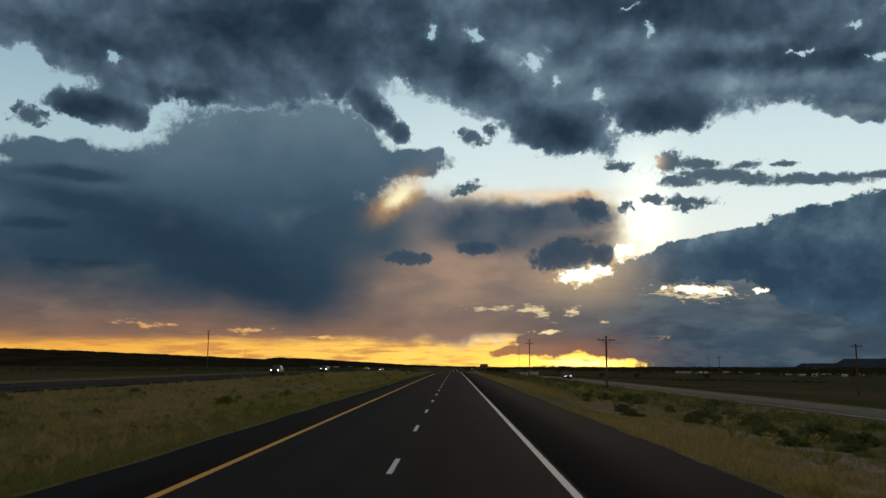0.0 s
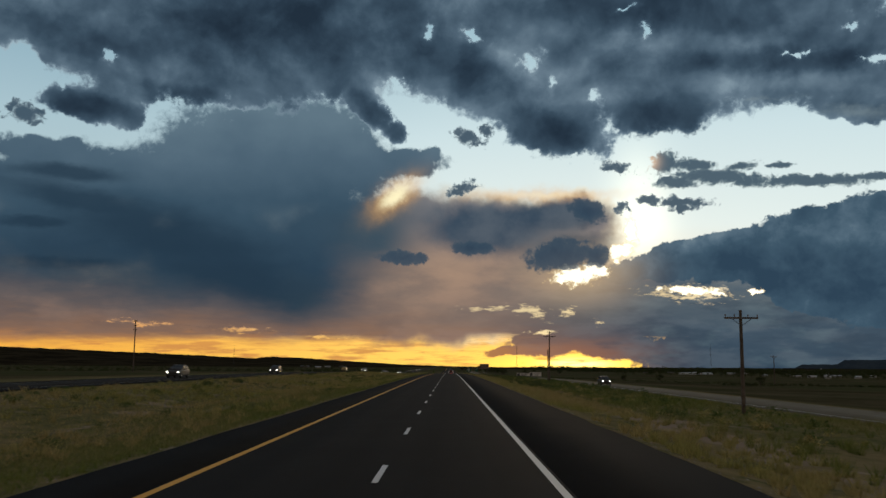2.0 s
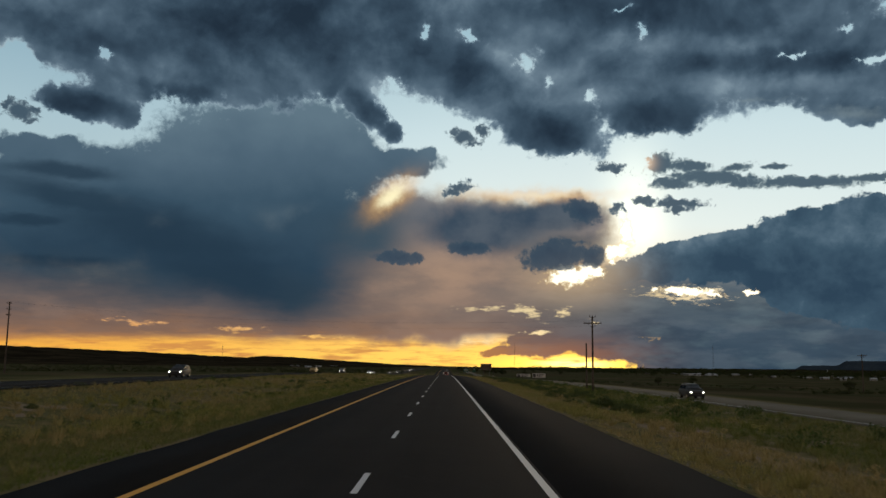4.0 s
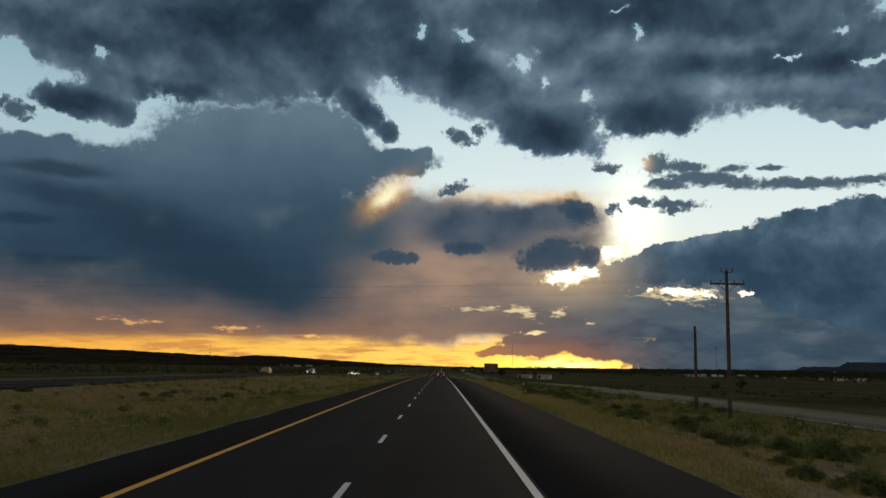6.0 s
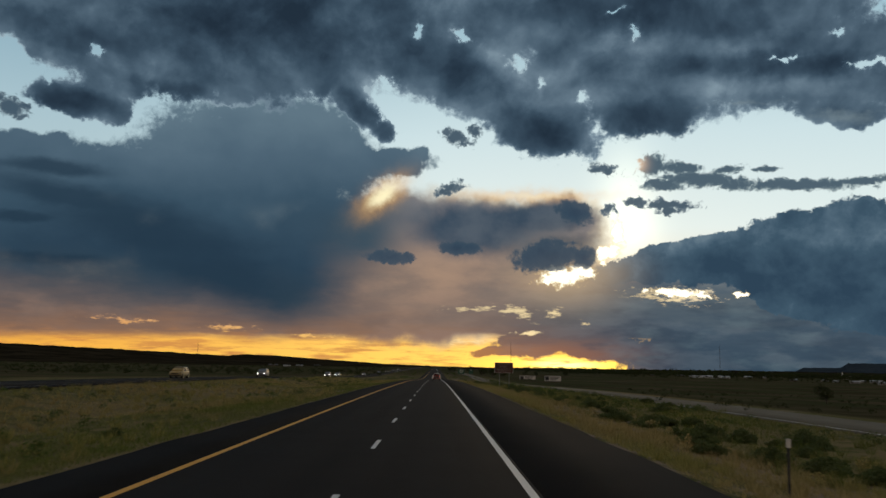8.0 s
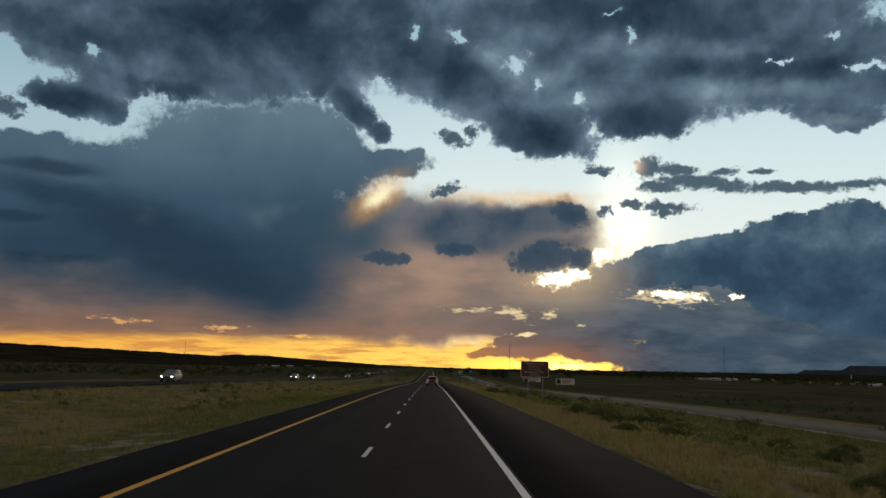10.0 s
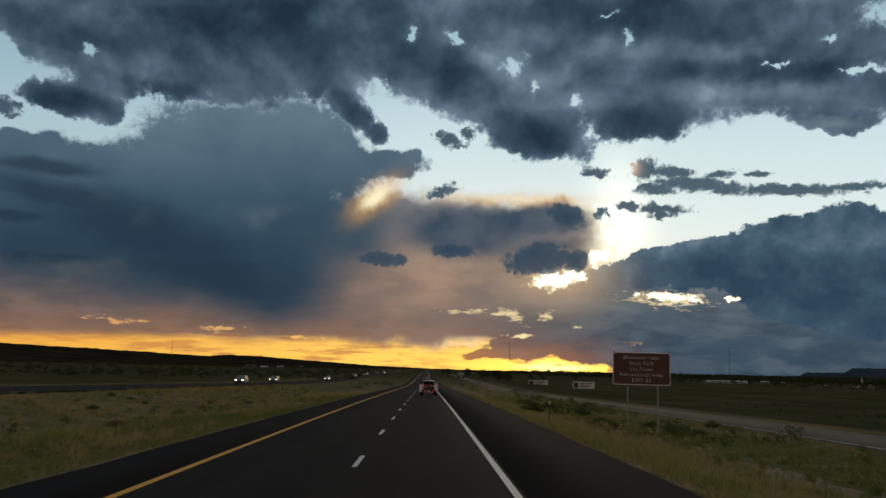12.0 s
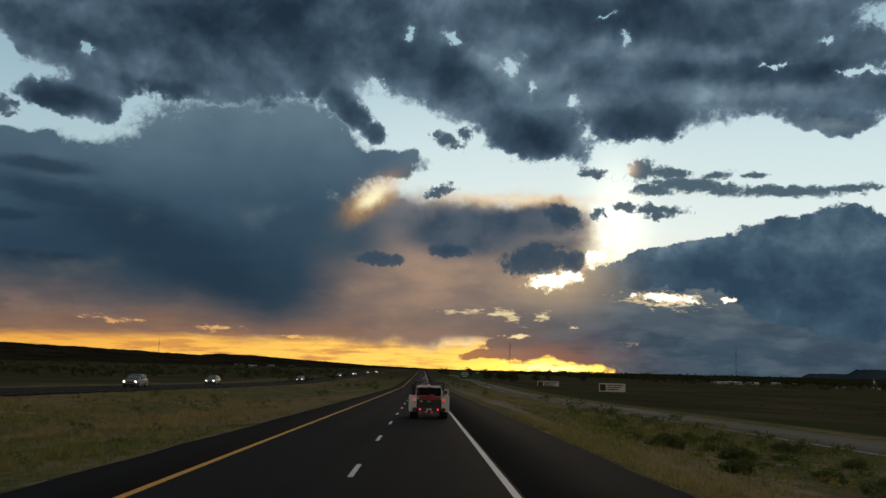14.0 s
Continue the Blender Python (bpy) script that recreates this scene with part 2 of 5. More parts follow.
    thick_low = w.noise(w.vmath("ADD", shifted(8.0, 1.15), (0.0, -1.3, 0.0)), 0.2, 5.0, 0.5, 0.4)
    relief = w.math("SUBTRACT", thick, thick_low)

    def shine(colour):
        return w.add("ShaderNodeBackground", {"Color": colour, "Strength": 1.0}).outputs[0]

    def lay(under, alpha, colour):
        return w.add("ShaderNodeMixShader", {0: alpha, 1: under, 2: shine(colour)}).outputs[0]

    # the clear air behind the clouds
    air = w.ramp(w.math("DIVIDE", el, 60.0), [
        (0.0, srgb(252, 206, 96)), (0.024, srgb(250, 200, 98)), (0.04, srgb(232, 190, 136)), (0.08, srgb(226, 214, 190)),
        (0.15, srgb(216, 229, 227)), (0.25, srgb(195, 216, 221)), (0.4, srgb(132, 171, 188)), (1.0, srgb(79, 118, 150))])
    nishita = w.add("ShaderNodeTexSky")
    nishita.sky_type, nishita.sun_disc = "NISHITA", False
    nishita.sun_elevation, nishita.sun_rotation = radians(4), radians(9)
    air = w.mix(0.004, air, nishita.outputs[0], "ADD")
    air = w.mix(times(w.step(az, 2.0, -26.0), 0.9), air, w.mix(1.0, air, w.ramp(w.math("DIVIDE", el, 20.0), [
        (0.0, srgb(238, 214, 186)), (0.12, srgb(238, 208, 184)), (0.4, srgb(206, 216, 222)), (1.0, srgb(208, 220, 228))]), "MULTIPLY"))
    for (a, e, ww, hh, lean), c, k in zip(GLOW, (srgb(255, 242, 200), srgb(255, 236, 180)), (0.42, 1.0)):
        air = w.mix(times(w.glow(p, a, e, ww, hh, lean, 0.7), k), air, c, "ADD")
    air = w.mix(times(w.glow(p, 8.7, 0.1, 4.6, 0.55), 0.9), air, srgb(255, 206, 40), "ADD")
    air = w.mix(times(w.glow(p, 8.3, 0.15, 1.9, 0.3), 1.2), air, srgb(255, 240, 170), "ADD")
    # thin bars of cloud in the bright strip over the horizon
    bars = times(w.step(plus(times(n_long, 0.5), times(w.noise(shifted(6.0, 9.0), 0.45, 6.0, 0.62), 0.5)), 0.47, 0.62), w.step(el, 3.2, 0.5))
    air = w.mix(times(bars, 0.8), air, srgb(190, 124, 72))
    warm = w.glow(p, 8.7, 4.5, 9.0, 7.0, 0, 0.8)

    # lit anvil with rain haze behind the storm
    haze = times(w.glow(p, -0.2, 5.6, 5.8, 3.0), w.step(n_flat, 0.25, 0.7, 0.55, 1.0))
    s = w.shapes(warped(3.0, 2.4, 0.3, 0.7, 1.0), ANVIL, 0.4)
    tone = w.ramp(w.math("DIVIDE", plus(el, about(n_flat, 3.0)), 14.0), [
        (0.1, srgb(134, 106, 92)), (0.26, srgb(120, 103, 98)), (0.42, srgb(150, 127, 111)), (0.58, srgb(124, 116, 115)), (0.78, srgb(128, 127, 129)), (0.95, srgb(214, 204, 182))])
    tone = w.mix(times(w.step(s, 0.34, -0.02), times(w.step(az, -3.0, 4.0), 0.8)), tone, srgb(252, 232, 190))
    tone = w.mix(times(haze, 0.8), tone, srgb(172, 142, 118))
    tone = w.mix(times(w.step(az, 0.0, -5.0), w.step(plus(el, about(n_flat, 2.0)), 4.0, 8.0)), tone, srgb(58, 77, 90))
    sky = lay(shine(air), w.step(plus(s, about(n_edge, 0.15)), -0.08, 0.26), tone)
    s = plus(w.shapes(warped(9.0, 1.2, 0.35, 0.8, 1.2), ANVIL_DARK, 0.4), about(n_mid, 0.5))
    sky = lay(sky, w.step(s, -0.3, 0.45, 0.0, 0.97), w.mix(w.step(n_mid, 0.3, 0.7), srgb(46, 66, 84), srgb(76, 88, 100)))

    def plus_heap(v):
        return plus(v, plus(about(heap, 0.5), plus(about(curl, 0.5), -0.16)))

    # low grey layer, open towards the horizon
    low_edge = plus(plus(w.step(az, -30.0, -2.0, 1.1, 1.5), times(w.glow(p, 0.8, 1.8, 3.2, 3.0, 0, 1.2), 0.75)), about(n_long, 2.0))
    band = times(w.step(w.math("SUBTRACT", el, low_edge), -0.25, 0.55), w.step(plus(el, about(n_flat, 3.0)), 8.5, 4.5))
    band = w.math("MAXIMUM", band, w.step(plus_heap(w.shapes(warped(5.0, 0.7, 0.5, 0.7, 1.2, 1.5), LOW, 0.25)), -0.05, 0.15))
    gaps = plus(w.shapes(warped(12.0, 0.8, 0.5, 1.2, 1.3, 2.6), LOW_GAPS, 0.1), about(w.noise(shifted(13.0, 3.2), 1.0, 8.0, 0.66), 4.6))
    gaps = w.step(gaps, 0.1, 1.0)
    east = w.step(az, -4.0, 17.0)
    tone_l = w.ramp(w.math("DIVIDE", plus(el, about(n_long, 2.6)), 9.0), [
        (0.08, srgb(192, 130, 70)), (0.2, srgb(132, 101, 82)), (0.38, srgb(95, 86, 85)), (0.65, srgb(64, 75, 85)), (1.0, srgb(53, 71, 86))])
    tone_r = w.ramp(w.math("DIVIDE", plus(el, about(n_long, 4.0)), 9.0), [
        (0.0, srgb(48, 66, 82)), (0.26, srgb(64, 80, 94)), (0.5, srgb(86, 97, 104)), (0.72, srgb(70, 88, 103)), (1.0, srgb(56, 76, 94))])
    tone = w.mix(east, tone_l, tone_r)
    tone = w.mix(times(w.glow(p, 7.5, 0.7, 4.5, 0.9), 0.35), tone, srgb(170, 104, 74))
    tone = w.mix(times(w.step(w.noise(shifted(14.0, 3.0), 0.34, 6.0, 0.55), 0.45, 0.64), plus(times(east, 0.1), 0.15)), tone, w.mix(east, srgb(132, 112, 102), srgb(104, 114, 122)))
    tone = w.mix(times(w.step(w.noise(shifted(15.0, 3.4), 0.28, 6.0, 0.55), 0.48, 0.66), plus(times(east, 0.3), 0.2)), tone, w.mix(east, srgb(78, 72, 78), srgb(50, 64, 78)))
    tone = w.mix(times(haze, 0.8), tone, srgb(170, 140, 117))
    tone = w.mix(times(w.step(n_flat, 0.5, 0.75), 0.3), tone, w.mix(east, srgb(150, 122, 106), srgb(105, 124, 130)))
    sky = lay(sky, times(band, w.math("SUBTRACT", 1.0, times(gaps, 0.9))), tone)
    sky = lay(sky, times(gaps, times(warm, 0.75)), srgb(255, 232, 176))

    # the dark rain cloud
    s = plus(w.shapes(warped(21.0, 1.2, 0.25, 1.3, 0.8), STORM, 0.4), plus(about(puff, 1.1), about(curl, 0.45)))
    low = w.step(el, 11.0, 8.0)
    rain = plus(w.shapes(warped(24.0, 1.2, 0.2, 0.5, 0.6), STORM, 0.5), about(n_mid, 0.4))
    alpha = plus(times(w.math("SUBTRACT", 1.0, low), w.step(s, -0.06, 0.24)), times(low, w.step(rain, -0.4, 0.6)))
    body = w.ramp(w.math("DIVIDE", plus(plus(el, about(n_big, 5.0)), about(n_mid, 3.0)), 16.0), [
        (0.1, srgb(68, 71, 78)), (0.24, srgb(46, 63, 76)), (0.42, srgb(42, 63, 80)), (0.62, srgb(55, 78, 95)), (0.84, srgb(76, 98, 114)), (1.0, srgb(92, 114, 128))])
    bands = plus(w.shapes(warped(22.0, 1.6, 0.3, 1.0, 0.9, 2.0), STORM_BANDS, 0.3), about(n_flat, 0.5))
    body = w.mix(w.step(bands, -0.25, 0.7, 0.0, 0.75), body, srgb(33, 52, 68))
    body = w.mix(times(w.step(s, 0.2, -0.05), times(w.step(el, 9.0, 13.0), 0.15)), body, srgb(118, 142, 154))
    sky = lay(sky, times(alpha, w.step(plus(plus(el, times(w.glow(p, -9.6, 3.5, 3.6, 6.0), 1.7)), about(n_flat, 2.0)), 2.4, 5.6)), body)
    lit = None
    for a, e, ww, hh, lean in STORM_LIGHT:
        g = w.glow(warped(23.0, 0.5, 0.6, 0.7, 1.6), a, e, ww, hh, lean, 1.0)
        lit = g if lit is None else w.math("MAXIMUM", lit, times(g, 0.55))
    sky = lay(sky, times(lit, 0.97), w.mix(w.step(lit, 0.25, 0.95), srgb(228, 172, 96), srgb(255, 242, 196)))

    # cumulus bank
    s = plus(w.shapes(warped(31.0, 0.8, 0.45, 0.6, 1.2, 1.0, 0.6), BANK, 0.25), plus(about(curl, 0.3), plus(about(heap, 0.75), plus(about(puff, 0.3), -0.2))))
    body = w.ramp(plus(times(s, 0.2), plus(about(n_mid, 0.9), plus(about(puff, 0.9), plus(about(heap, 0.5), plus(times(relief, 1.3), w.step(el, 8.5, 4.5, 0.12, 0.4)))))), [
        (0.0, srgb(98, 118, 131)), (0.16, srgb(80, 102, 118)), (0.4, srgb(60, 83, 100)), (0.8, srgb(44, 65, 83))])
    body = w.mix(times(w.glow(p, 10.6, 6.4, 2.2, 1.4), 0.18), body, srgb(200, 180, 150))
    sky = lay(sky, w.step(s, -0.02, 0.06), body)

    # sunlit openings between the clouds
    sky = lay(sky, times(w.glow(p, 8.6, 5.9, 3.2, 1.9, 0, 1.0), 0.42), srgb(238, 200, 148))
    holes = plus(w.shapes(warped(17.0, 0.5, 0.6, 1.1, 1.5, 1.3, 0.64), SUN_HOLE, 0.1), plus(about(curl, 1.8), about(heap, -0.5)))
    holes = w.step(holes, -0.15, 0.35)
    bright = w.ramp(holes, [(0.1, srgb(240, 200, 130)), (0.6, srgb(255, 240, 200)), (1.0, (1.5, 1.35, 1.05, 1))])
    sky = lay(sky, times(holes, 0.97), bright)

    # dark heaps with lit rims before the brightest opening
    s = plus(w.shapes(warped(37.0, 0.5, 0.5, 0.7, 1.3), LUMPS, 0.2), plus(about(curl, 1.3), about(heap, 0.7)))
    body = w.ramp(plus(times(s, 0.8), about(n_mid, 0.8)), [(0.0, srgb(70, 82, 94)), (0.25, srgb(56, 73, 88)), (0.5, srgb(50, 69, 86)), (0.9, srgb(44, 63, 81))])
    sky = lay(sky, w.step(s, -0.06, 0.3, 0.0, 0.92), body)

    # the ragged deck overhead
    s = plus(w.shapes(warped(41.0, 1.1, 0.35, 1.0, 0.9, 1.0, 0.58), DECK, 0.3), plus(about(puff, 1.45), plus(about(curl, 0.4), plus(about(lump, 0.2), w.step(el, 20.3, 22.5, 0.02, 0.5)))))
    cut = plus(w.math("MAXIMUM", w.shapes(warped(47.0, 0.6, 0.5, 1.3, 1.1), DECK_GAPS, 0.1), -0.6), plus(about(n_edge, 2.2), about(heap, -0.5)))
    s = w.math("SMOOTH_MIN", s, w.math("SUBTRACT", 0.3, times(cut, 0.57)), 0.3)
    above = times(w.math("SUBTRACT", w.noise(p, 0.09, 6.0, 0.6), 0.38), 3.0)
    side = w.math("ABSOLUTE", az)
    up = w.math("MAXIMUM", w.step(el, 23.0, 30.0), w.step(side, 31.0, 44.0))
    s = plus(times(w.math("SUBTRACT", 1.0, up), s), times(up, above))
    shade = w.step(plus(w.shapes(warped(43.0, 1.2, 0.4, 1.0, 1.0), DECK_SHADE, 0.3), about(swell, 0.8)), -0.5, 0.7)
    pale = w.step(plus(w.shapes(warped(44.0, 1.2, 0.4, 1.0, 1.0), DECK_PALE, 0.3), about(swell, 0.8)), -0.4, 0.8)
    depth = plus(plus(times(s, 0.22), plus(about(swell, 0.75), 0.33)), plus(plus(about(n_big, 0.35), times(relief, -0.9)), plus(times(shade, 0.3), plus(times(pale, -0.13), w.step(s, 0.25, 0.0, 0.0, -0.3)))))
    body = w.ramp(depth, [
        (0.0, srgb(152, 172, 182)), (0.1, srgb(126, 146, 159)), (0.24, srgb(99, 119, 134)), (0.42, srgb(76, 96, 112)), (0.62, srgb(56, 75, 91)), (0.85, srgb(40, 56, 71)), (1.0, srgb(32, 46, 60))])
    # clouds in the east face the sunset
    body = w.mix(w.step(side, 55.0, 130.0, 0.0, 0.9), body, srgb(150, 136, 122))
    sky = lay(sky, w.step(s, -0.04, 0.11), body)
    s = plus(w.shapes(warped(49.0, 1.8, 0.5, 1.2, 1.0, 2.0), HIGH_STREAK, 0.2), plus(about(n_flat, 1.6), about(n_edge, 1.4)))
    sky = lay(sky, w.step(s, 0.1, 1.2, 0.0, 0.45), srgb(120, 136, 142))

    # loose scraps
    s = plus(w.shapes(warped(53.0, 0.4, 0.8, 0.8, 1.6, 1.0, 0.62), SMALL, 0.1), plus(about(curl, 2.6), about(puff, 1.0)))
    sky = lay(sky, w.step(s, -0.08, 0.38, 0.0, 0.96), w.mix(w.step(s, 0.0, 0.7), srgb(98, 115, 126), srgb(58, 78, 94)))
    s = plus(w.shapes(warped(59.0, 0.5, 0.7, 0.9, 1.2, 1.6, 0.62), STREAK, 0.2), plus(about(curl, 2.0), about(puff, 1.2)))
    body = w.mix(w.glow(p, 13.1, 13.1, 0.6, 0.6), w.mix(w.step(s, 0.0, 0.6), srgb(113, 132, 138), srgb(62, 83, 98)), srgb(222, 190, 160))
    sky = lay(sky, w.step(s, -0.08, 0.38, 0.0, 0.96), body)

    out = w.add("ShaderNodeOutputWorld")
    w.tree.links.new(sky, out.inputs[0])


make_sky()
sun = new("sun", bpy.data.lights.new("sun", "SUN"))
sun.data.energy, sun.data.angle, sun.data.color = 0.12, radians(14), (1.0, 0.72, 0.42)
sun.matrix_world = look((0, 0, 0), (-math.sin(radians(9)), -math.cos(radians(9)), -math.sin(radians(5))))

# ---- materials ----
def material(name, build):
    m = bpy.data.materials.new(name)
    m.use_nodes = True
    m.node_tree.nodes.clear()
    w = Web(m.node_tree)
    shader = build(w)
    out = w.add("ShaderNodeOutputMaterial")
    m.node_tree.links.new(shader, out.inputs[0])
    return m


def where(w):
    return w.add("ShaderNodeTexCoord").outputs["Object"]


def bump(w, height, strength, distance=0.02):
    return w.add("ShaderNodeBump", {"Height": height, "Strength": strength, "Distance": distance}).outputs[0]


def bsdf(w, colour, rough=0.6, metal=0.0, normal=None, glow=None, power=0.0, coat=0.0, spec=0.5):
    ins = {"Base Color": colour, "Specular IOR Level": spec, "Roughness": rough, "Metallic": metal, "Normal": normal, "Coat Weight": coat}
    if glow:
        ins["Emission Color"], ins["Emission Strength"] = glow, power
    return w.add("ShaderNodeBsdfPrincipled", ins).outputs[0]


def worn(name, c1, c2, scale, rough=0.6, metal=0.0, relief=0.2, grain=40.0, coat=0.0, spec=0.5):
    """Two tones at a large and a small scale, with fine relief."""
    def build(w):
        v = where(w)
        big, small = w.noise(v, scale, 5), w.noise(v, grain, 4)
        f = w.step(w.math("ADD", w.math("MULTIPLY", big, 0.7), w.math("MULTIPLY", small, 0.3)), 0.36, 0.64)
        return bsdf(w, w.mix(f, (*c1, 1), (*c2, 1)), w.step(small, 0.3, 0.7, rough - 0.06, rough + 0.08), metal, bump(w, small, relief), coat=coat, spec=spec)
    return material(name, build)


def lamp_glass(name, c, power):
    return material(name, lambda w: bsdf(w, (*c, 1), 0.2, glow=(*c, 1), power=power))


def asphalt(name, dark, pale, tracks):
    def build(w):
        v = where(w)
        x, y, _ = w.add("ShaderNodeSeparateXYZ", {0: v}).outputs
        stretched = w.add("ShaderNodeMapping", {"Vector": v, "Scale": (1, 0.06, 1)}).outputs[0]
        stone, patch, lane = w.noise(v, 60, 3, 0.7), w.noise(v, 0.35, 5), w.noise(stretched, 1.2, 5)
        f = w.math("ADD", w.math("MULTIPLY", stone, 0.45), w.math("ADD", w.math("MULTIPLY", patch, 0.3), w.math("MULTIPLY", lane, 0.25)))
        c = w.mix(w.step(f, 0.32, 0.68), (*dark, 1), (*pale, 1))
        if tracks:
            # polished wheel paths
            wheel = w.math("ABSOLUTE", w.math("SINE", w.math("MULTIPLY", w.math("SUBTRACT", x, 0.0), math.pi / 1.83)))
            c = w.mix(w.math("MULTIPLY", w.step(wheel, 0.7, 1.0), 0.25), c, (dark[0] * 0.7, dark[1] * 0.7, dark[2] * 0.7, 1))
            # fine sealed cracks across
            crack = w.add("ShaderNodeTexVoronoi", {"Vector": w.vmath("ADD", v, w.vmath("SCALE", w.noise(v, 0.6, 4, out=1), scale=2.0)), "Scale": 0.16})
            crack.feature = "DISTANCE_TO_EDGE"
            c = w.mix(w.step(crack.outputs[0], 0.012, 0.003), c, (0.02, 0.02, 0.02, 1))
        return bsdf(w, c, w.step(stone, 0.3, 0.7, 0.8, 0.95), 0, bump(w, stone, 0.35, 0.012), spec=0.05)
    return material(name, build)


def paint_line(name, c, under):
    def build(w):
        v = where(w)
        wear = w.math("ADD", w.math("MULTIPLY", w.noise(v, 9, 6, 0.65), 0.6), w.math("MULTIPLY", w.noise(v, 50, 4), 0.4))
        return bsdf(w, w.mix(w.step(wear, 0.4, 0.28), (*c, 1), (*under, 1)), 0.55, 0, bump(w, wear, 0.2, 0.005))
    return material(name, build)


def land():
    """Dry range: straw grass, green forbs, bare sand in patches and along the track beside the road."""
    def build(w):
        v = where(w)
        x, y, _ = w.add("ShaderNodeSeparateXYZ", {0: v}).outputs
        long = w.add("ShaderNodeMapping", {"Vector": v, "Scale": (1, 0.3, 1)}).outputs[0]
        big, mid, small, fine = w.noise(long, 0.07, 5), w.noise(v, 0.35, 6), w.noise(v, 2.4, 6, 0.65), w.noise(v, 22, 4, 0.7)
        grass = w.mix(w.step(w.math("ADD", big, w.math("MULTIPLY", w.math("SUBTRACT", mid, 0.5), 0.9)), 0.38, 0.56), (0.215, 0.165, 0.085, 1), (0.085, 0.096, 0.036, 1))
        grass = w.mix(w.step(small, 0.35, 0.65), grass, w.mix(0.5, grass, (0.30, 0.235, 0.125, 1)))
        sand = w.mix(small, (0.22, 0.165, 0.118, 1), (0.40, 0.31, 0.23, 1))
        track = w.math("MULTIPLY", w.step(x, 9.6, 11.4), w.step(x, 17.5, 13.5))
        rim = w.math("MAXIMUM", w.math("MULTIPLY", w.step(x, 7.2, 7.6), w.step(x, 8.6, 7.9)), w.math("MULTIPLY", w.step(x, -5.9, -6.3), w.step(x, -7.2, -6.6)))
        bare = w.step(w.math("ADD", w.math("ADD", w.math("MULTIPLY", mid, 0.6), w.math("MULTIPLY", big, 0.6)), w.math("ADD", w.math("MULTIPLY", track, 0.14), w.math("MULTIPLY", rim, 0.03))), 0.68, 0.75)
        c = w.mix(bare, grass, sand)
        c = w.mix(w.math("MULTIPLY", w.step(fine, 0.45, 0.7), 0.4), c, (0.07, 0.06, 0.03, 1))
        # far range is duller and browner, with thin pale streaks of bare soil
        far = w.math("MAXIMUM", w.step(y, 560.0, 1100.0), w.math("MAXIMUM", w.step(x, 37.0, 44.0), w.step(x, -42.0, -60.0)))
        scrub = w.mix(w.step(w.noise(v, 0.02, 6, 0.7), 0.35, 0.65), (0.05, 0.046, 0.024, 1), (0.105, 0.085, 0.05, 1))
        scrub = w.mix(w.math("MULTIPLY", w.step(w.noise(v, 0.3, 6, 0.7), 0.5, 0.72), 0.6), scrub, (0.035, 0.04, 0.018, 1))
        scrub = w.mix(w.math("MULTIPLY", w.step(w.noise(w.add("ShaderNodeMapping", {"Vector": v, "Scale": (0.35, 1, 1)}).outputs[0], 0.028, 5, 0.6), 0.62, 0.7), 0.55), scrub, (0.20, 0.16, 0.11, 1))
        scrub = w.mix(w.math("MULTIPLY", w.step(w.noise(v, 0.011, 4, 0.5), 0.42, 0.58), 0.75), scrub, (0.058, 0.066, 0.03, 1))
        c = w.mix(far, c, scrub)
        return bsdf(w, c, 0.95, spec=0.0, normal=bump(w, w.math("ADD", small, w.math("MULTIPLY", fine, 0.3)), 0.6, 0.12))
    return material("range_land", build)


def blades(name, c1, c2, c3):
    def build(w):
        r = w.add("ShaderNodeNewGeometry").outputs["Random Per Island"]
        v = where(w)
        c = w.ramp(r, [(0.0, (*c1, 1)), (0.5, (*c2, 1)), (1.0, (*c3, 1))])
        patch = w.noise(w.add("ShaderNodeMapping", {"Vector": v, "Scale": (1, 0.4, 1)}).outputs[0], 0.12, 4)
        c = w.mix(w.step(patch, 0.42, 0.6), c, w.mix(1.0, c, (0.78, 0.92, 0.66, 1), "MULTIPLY"))
        leaf = w.add("ShaderNodeBsdfTranslucent", {"Color": w.mix(1.0, c, (1.25, 1.2, 0.8, 1), "MULTIPLY")}).outputs[0]
        return w.add("ShaderNodeMixShader", {0: 0.45, 1: bsdf(w, c, 0.8, spec=0.2), 2: leaf}).outputs[0]
    return material(name, build)


M_LANE = asphalt("lane_asphalt", (0.015, 0.0135, 0.0126), (0.0265, 0.024, 0.0226), True)
M_SHOULDER = asphalt("shoulder_asphalt", (0.009, 0.0074, 0.0064), (0.016, 0.0133, 0.0114), False)
M_BLACKTOP = asphalt("fresh_blacktop", (0.0065, 0.0056, 0.0052), (0.0135, 0.0117, 0.0108), False)
M_OLD = asphalt("old_asphalt", (0.13, 0.114, 0.085), (0.20, 0.176, 0.132), False)
M_FAR_WAY = asphalt("dull_asphalt", (0.022, 0.019, 0.016), (0.04, 0.034, 0.028), False)
M_WHITE_LINE = paint_line("white_line_paint", (0.74, 0.72, 0.69), (0.10, 0.095, 0.09))
M_YELLOW_LINE = paint_line("yellow_line_paint", (0.86, 0.41, 0.02), (0.12, 0.08, 0.035))
M_DULL_LINE = paint_line("faded_line_paint", (0.22, 0.20, 0.17), (0.05, 0.045, 0.04))
M_LAND = land()
M_STRAW = blades("straw_blades", (0.50, 0.385, 0.20), (0.36, 0.275, 0.135), (0.23, 0.185, 0.085))
M_GREEN = blades("green_blades", (0.19, 0.195, 0.07), (0.135, 0.15, 0.05), (0.34, 0.275, 0.13))
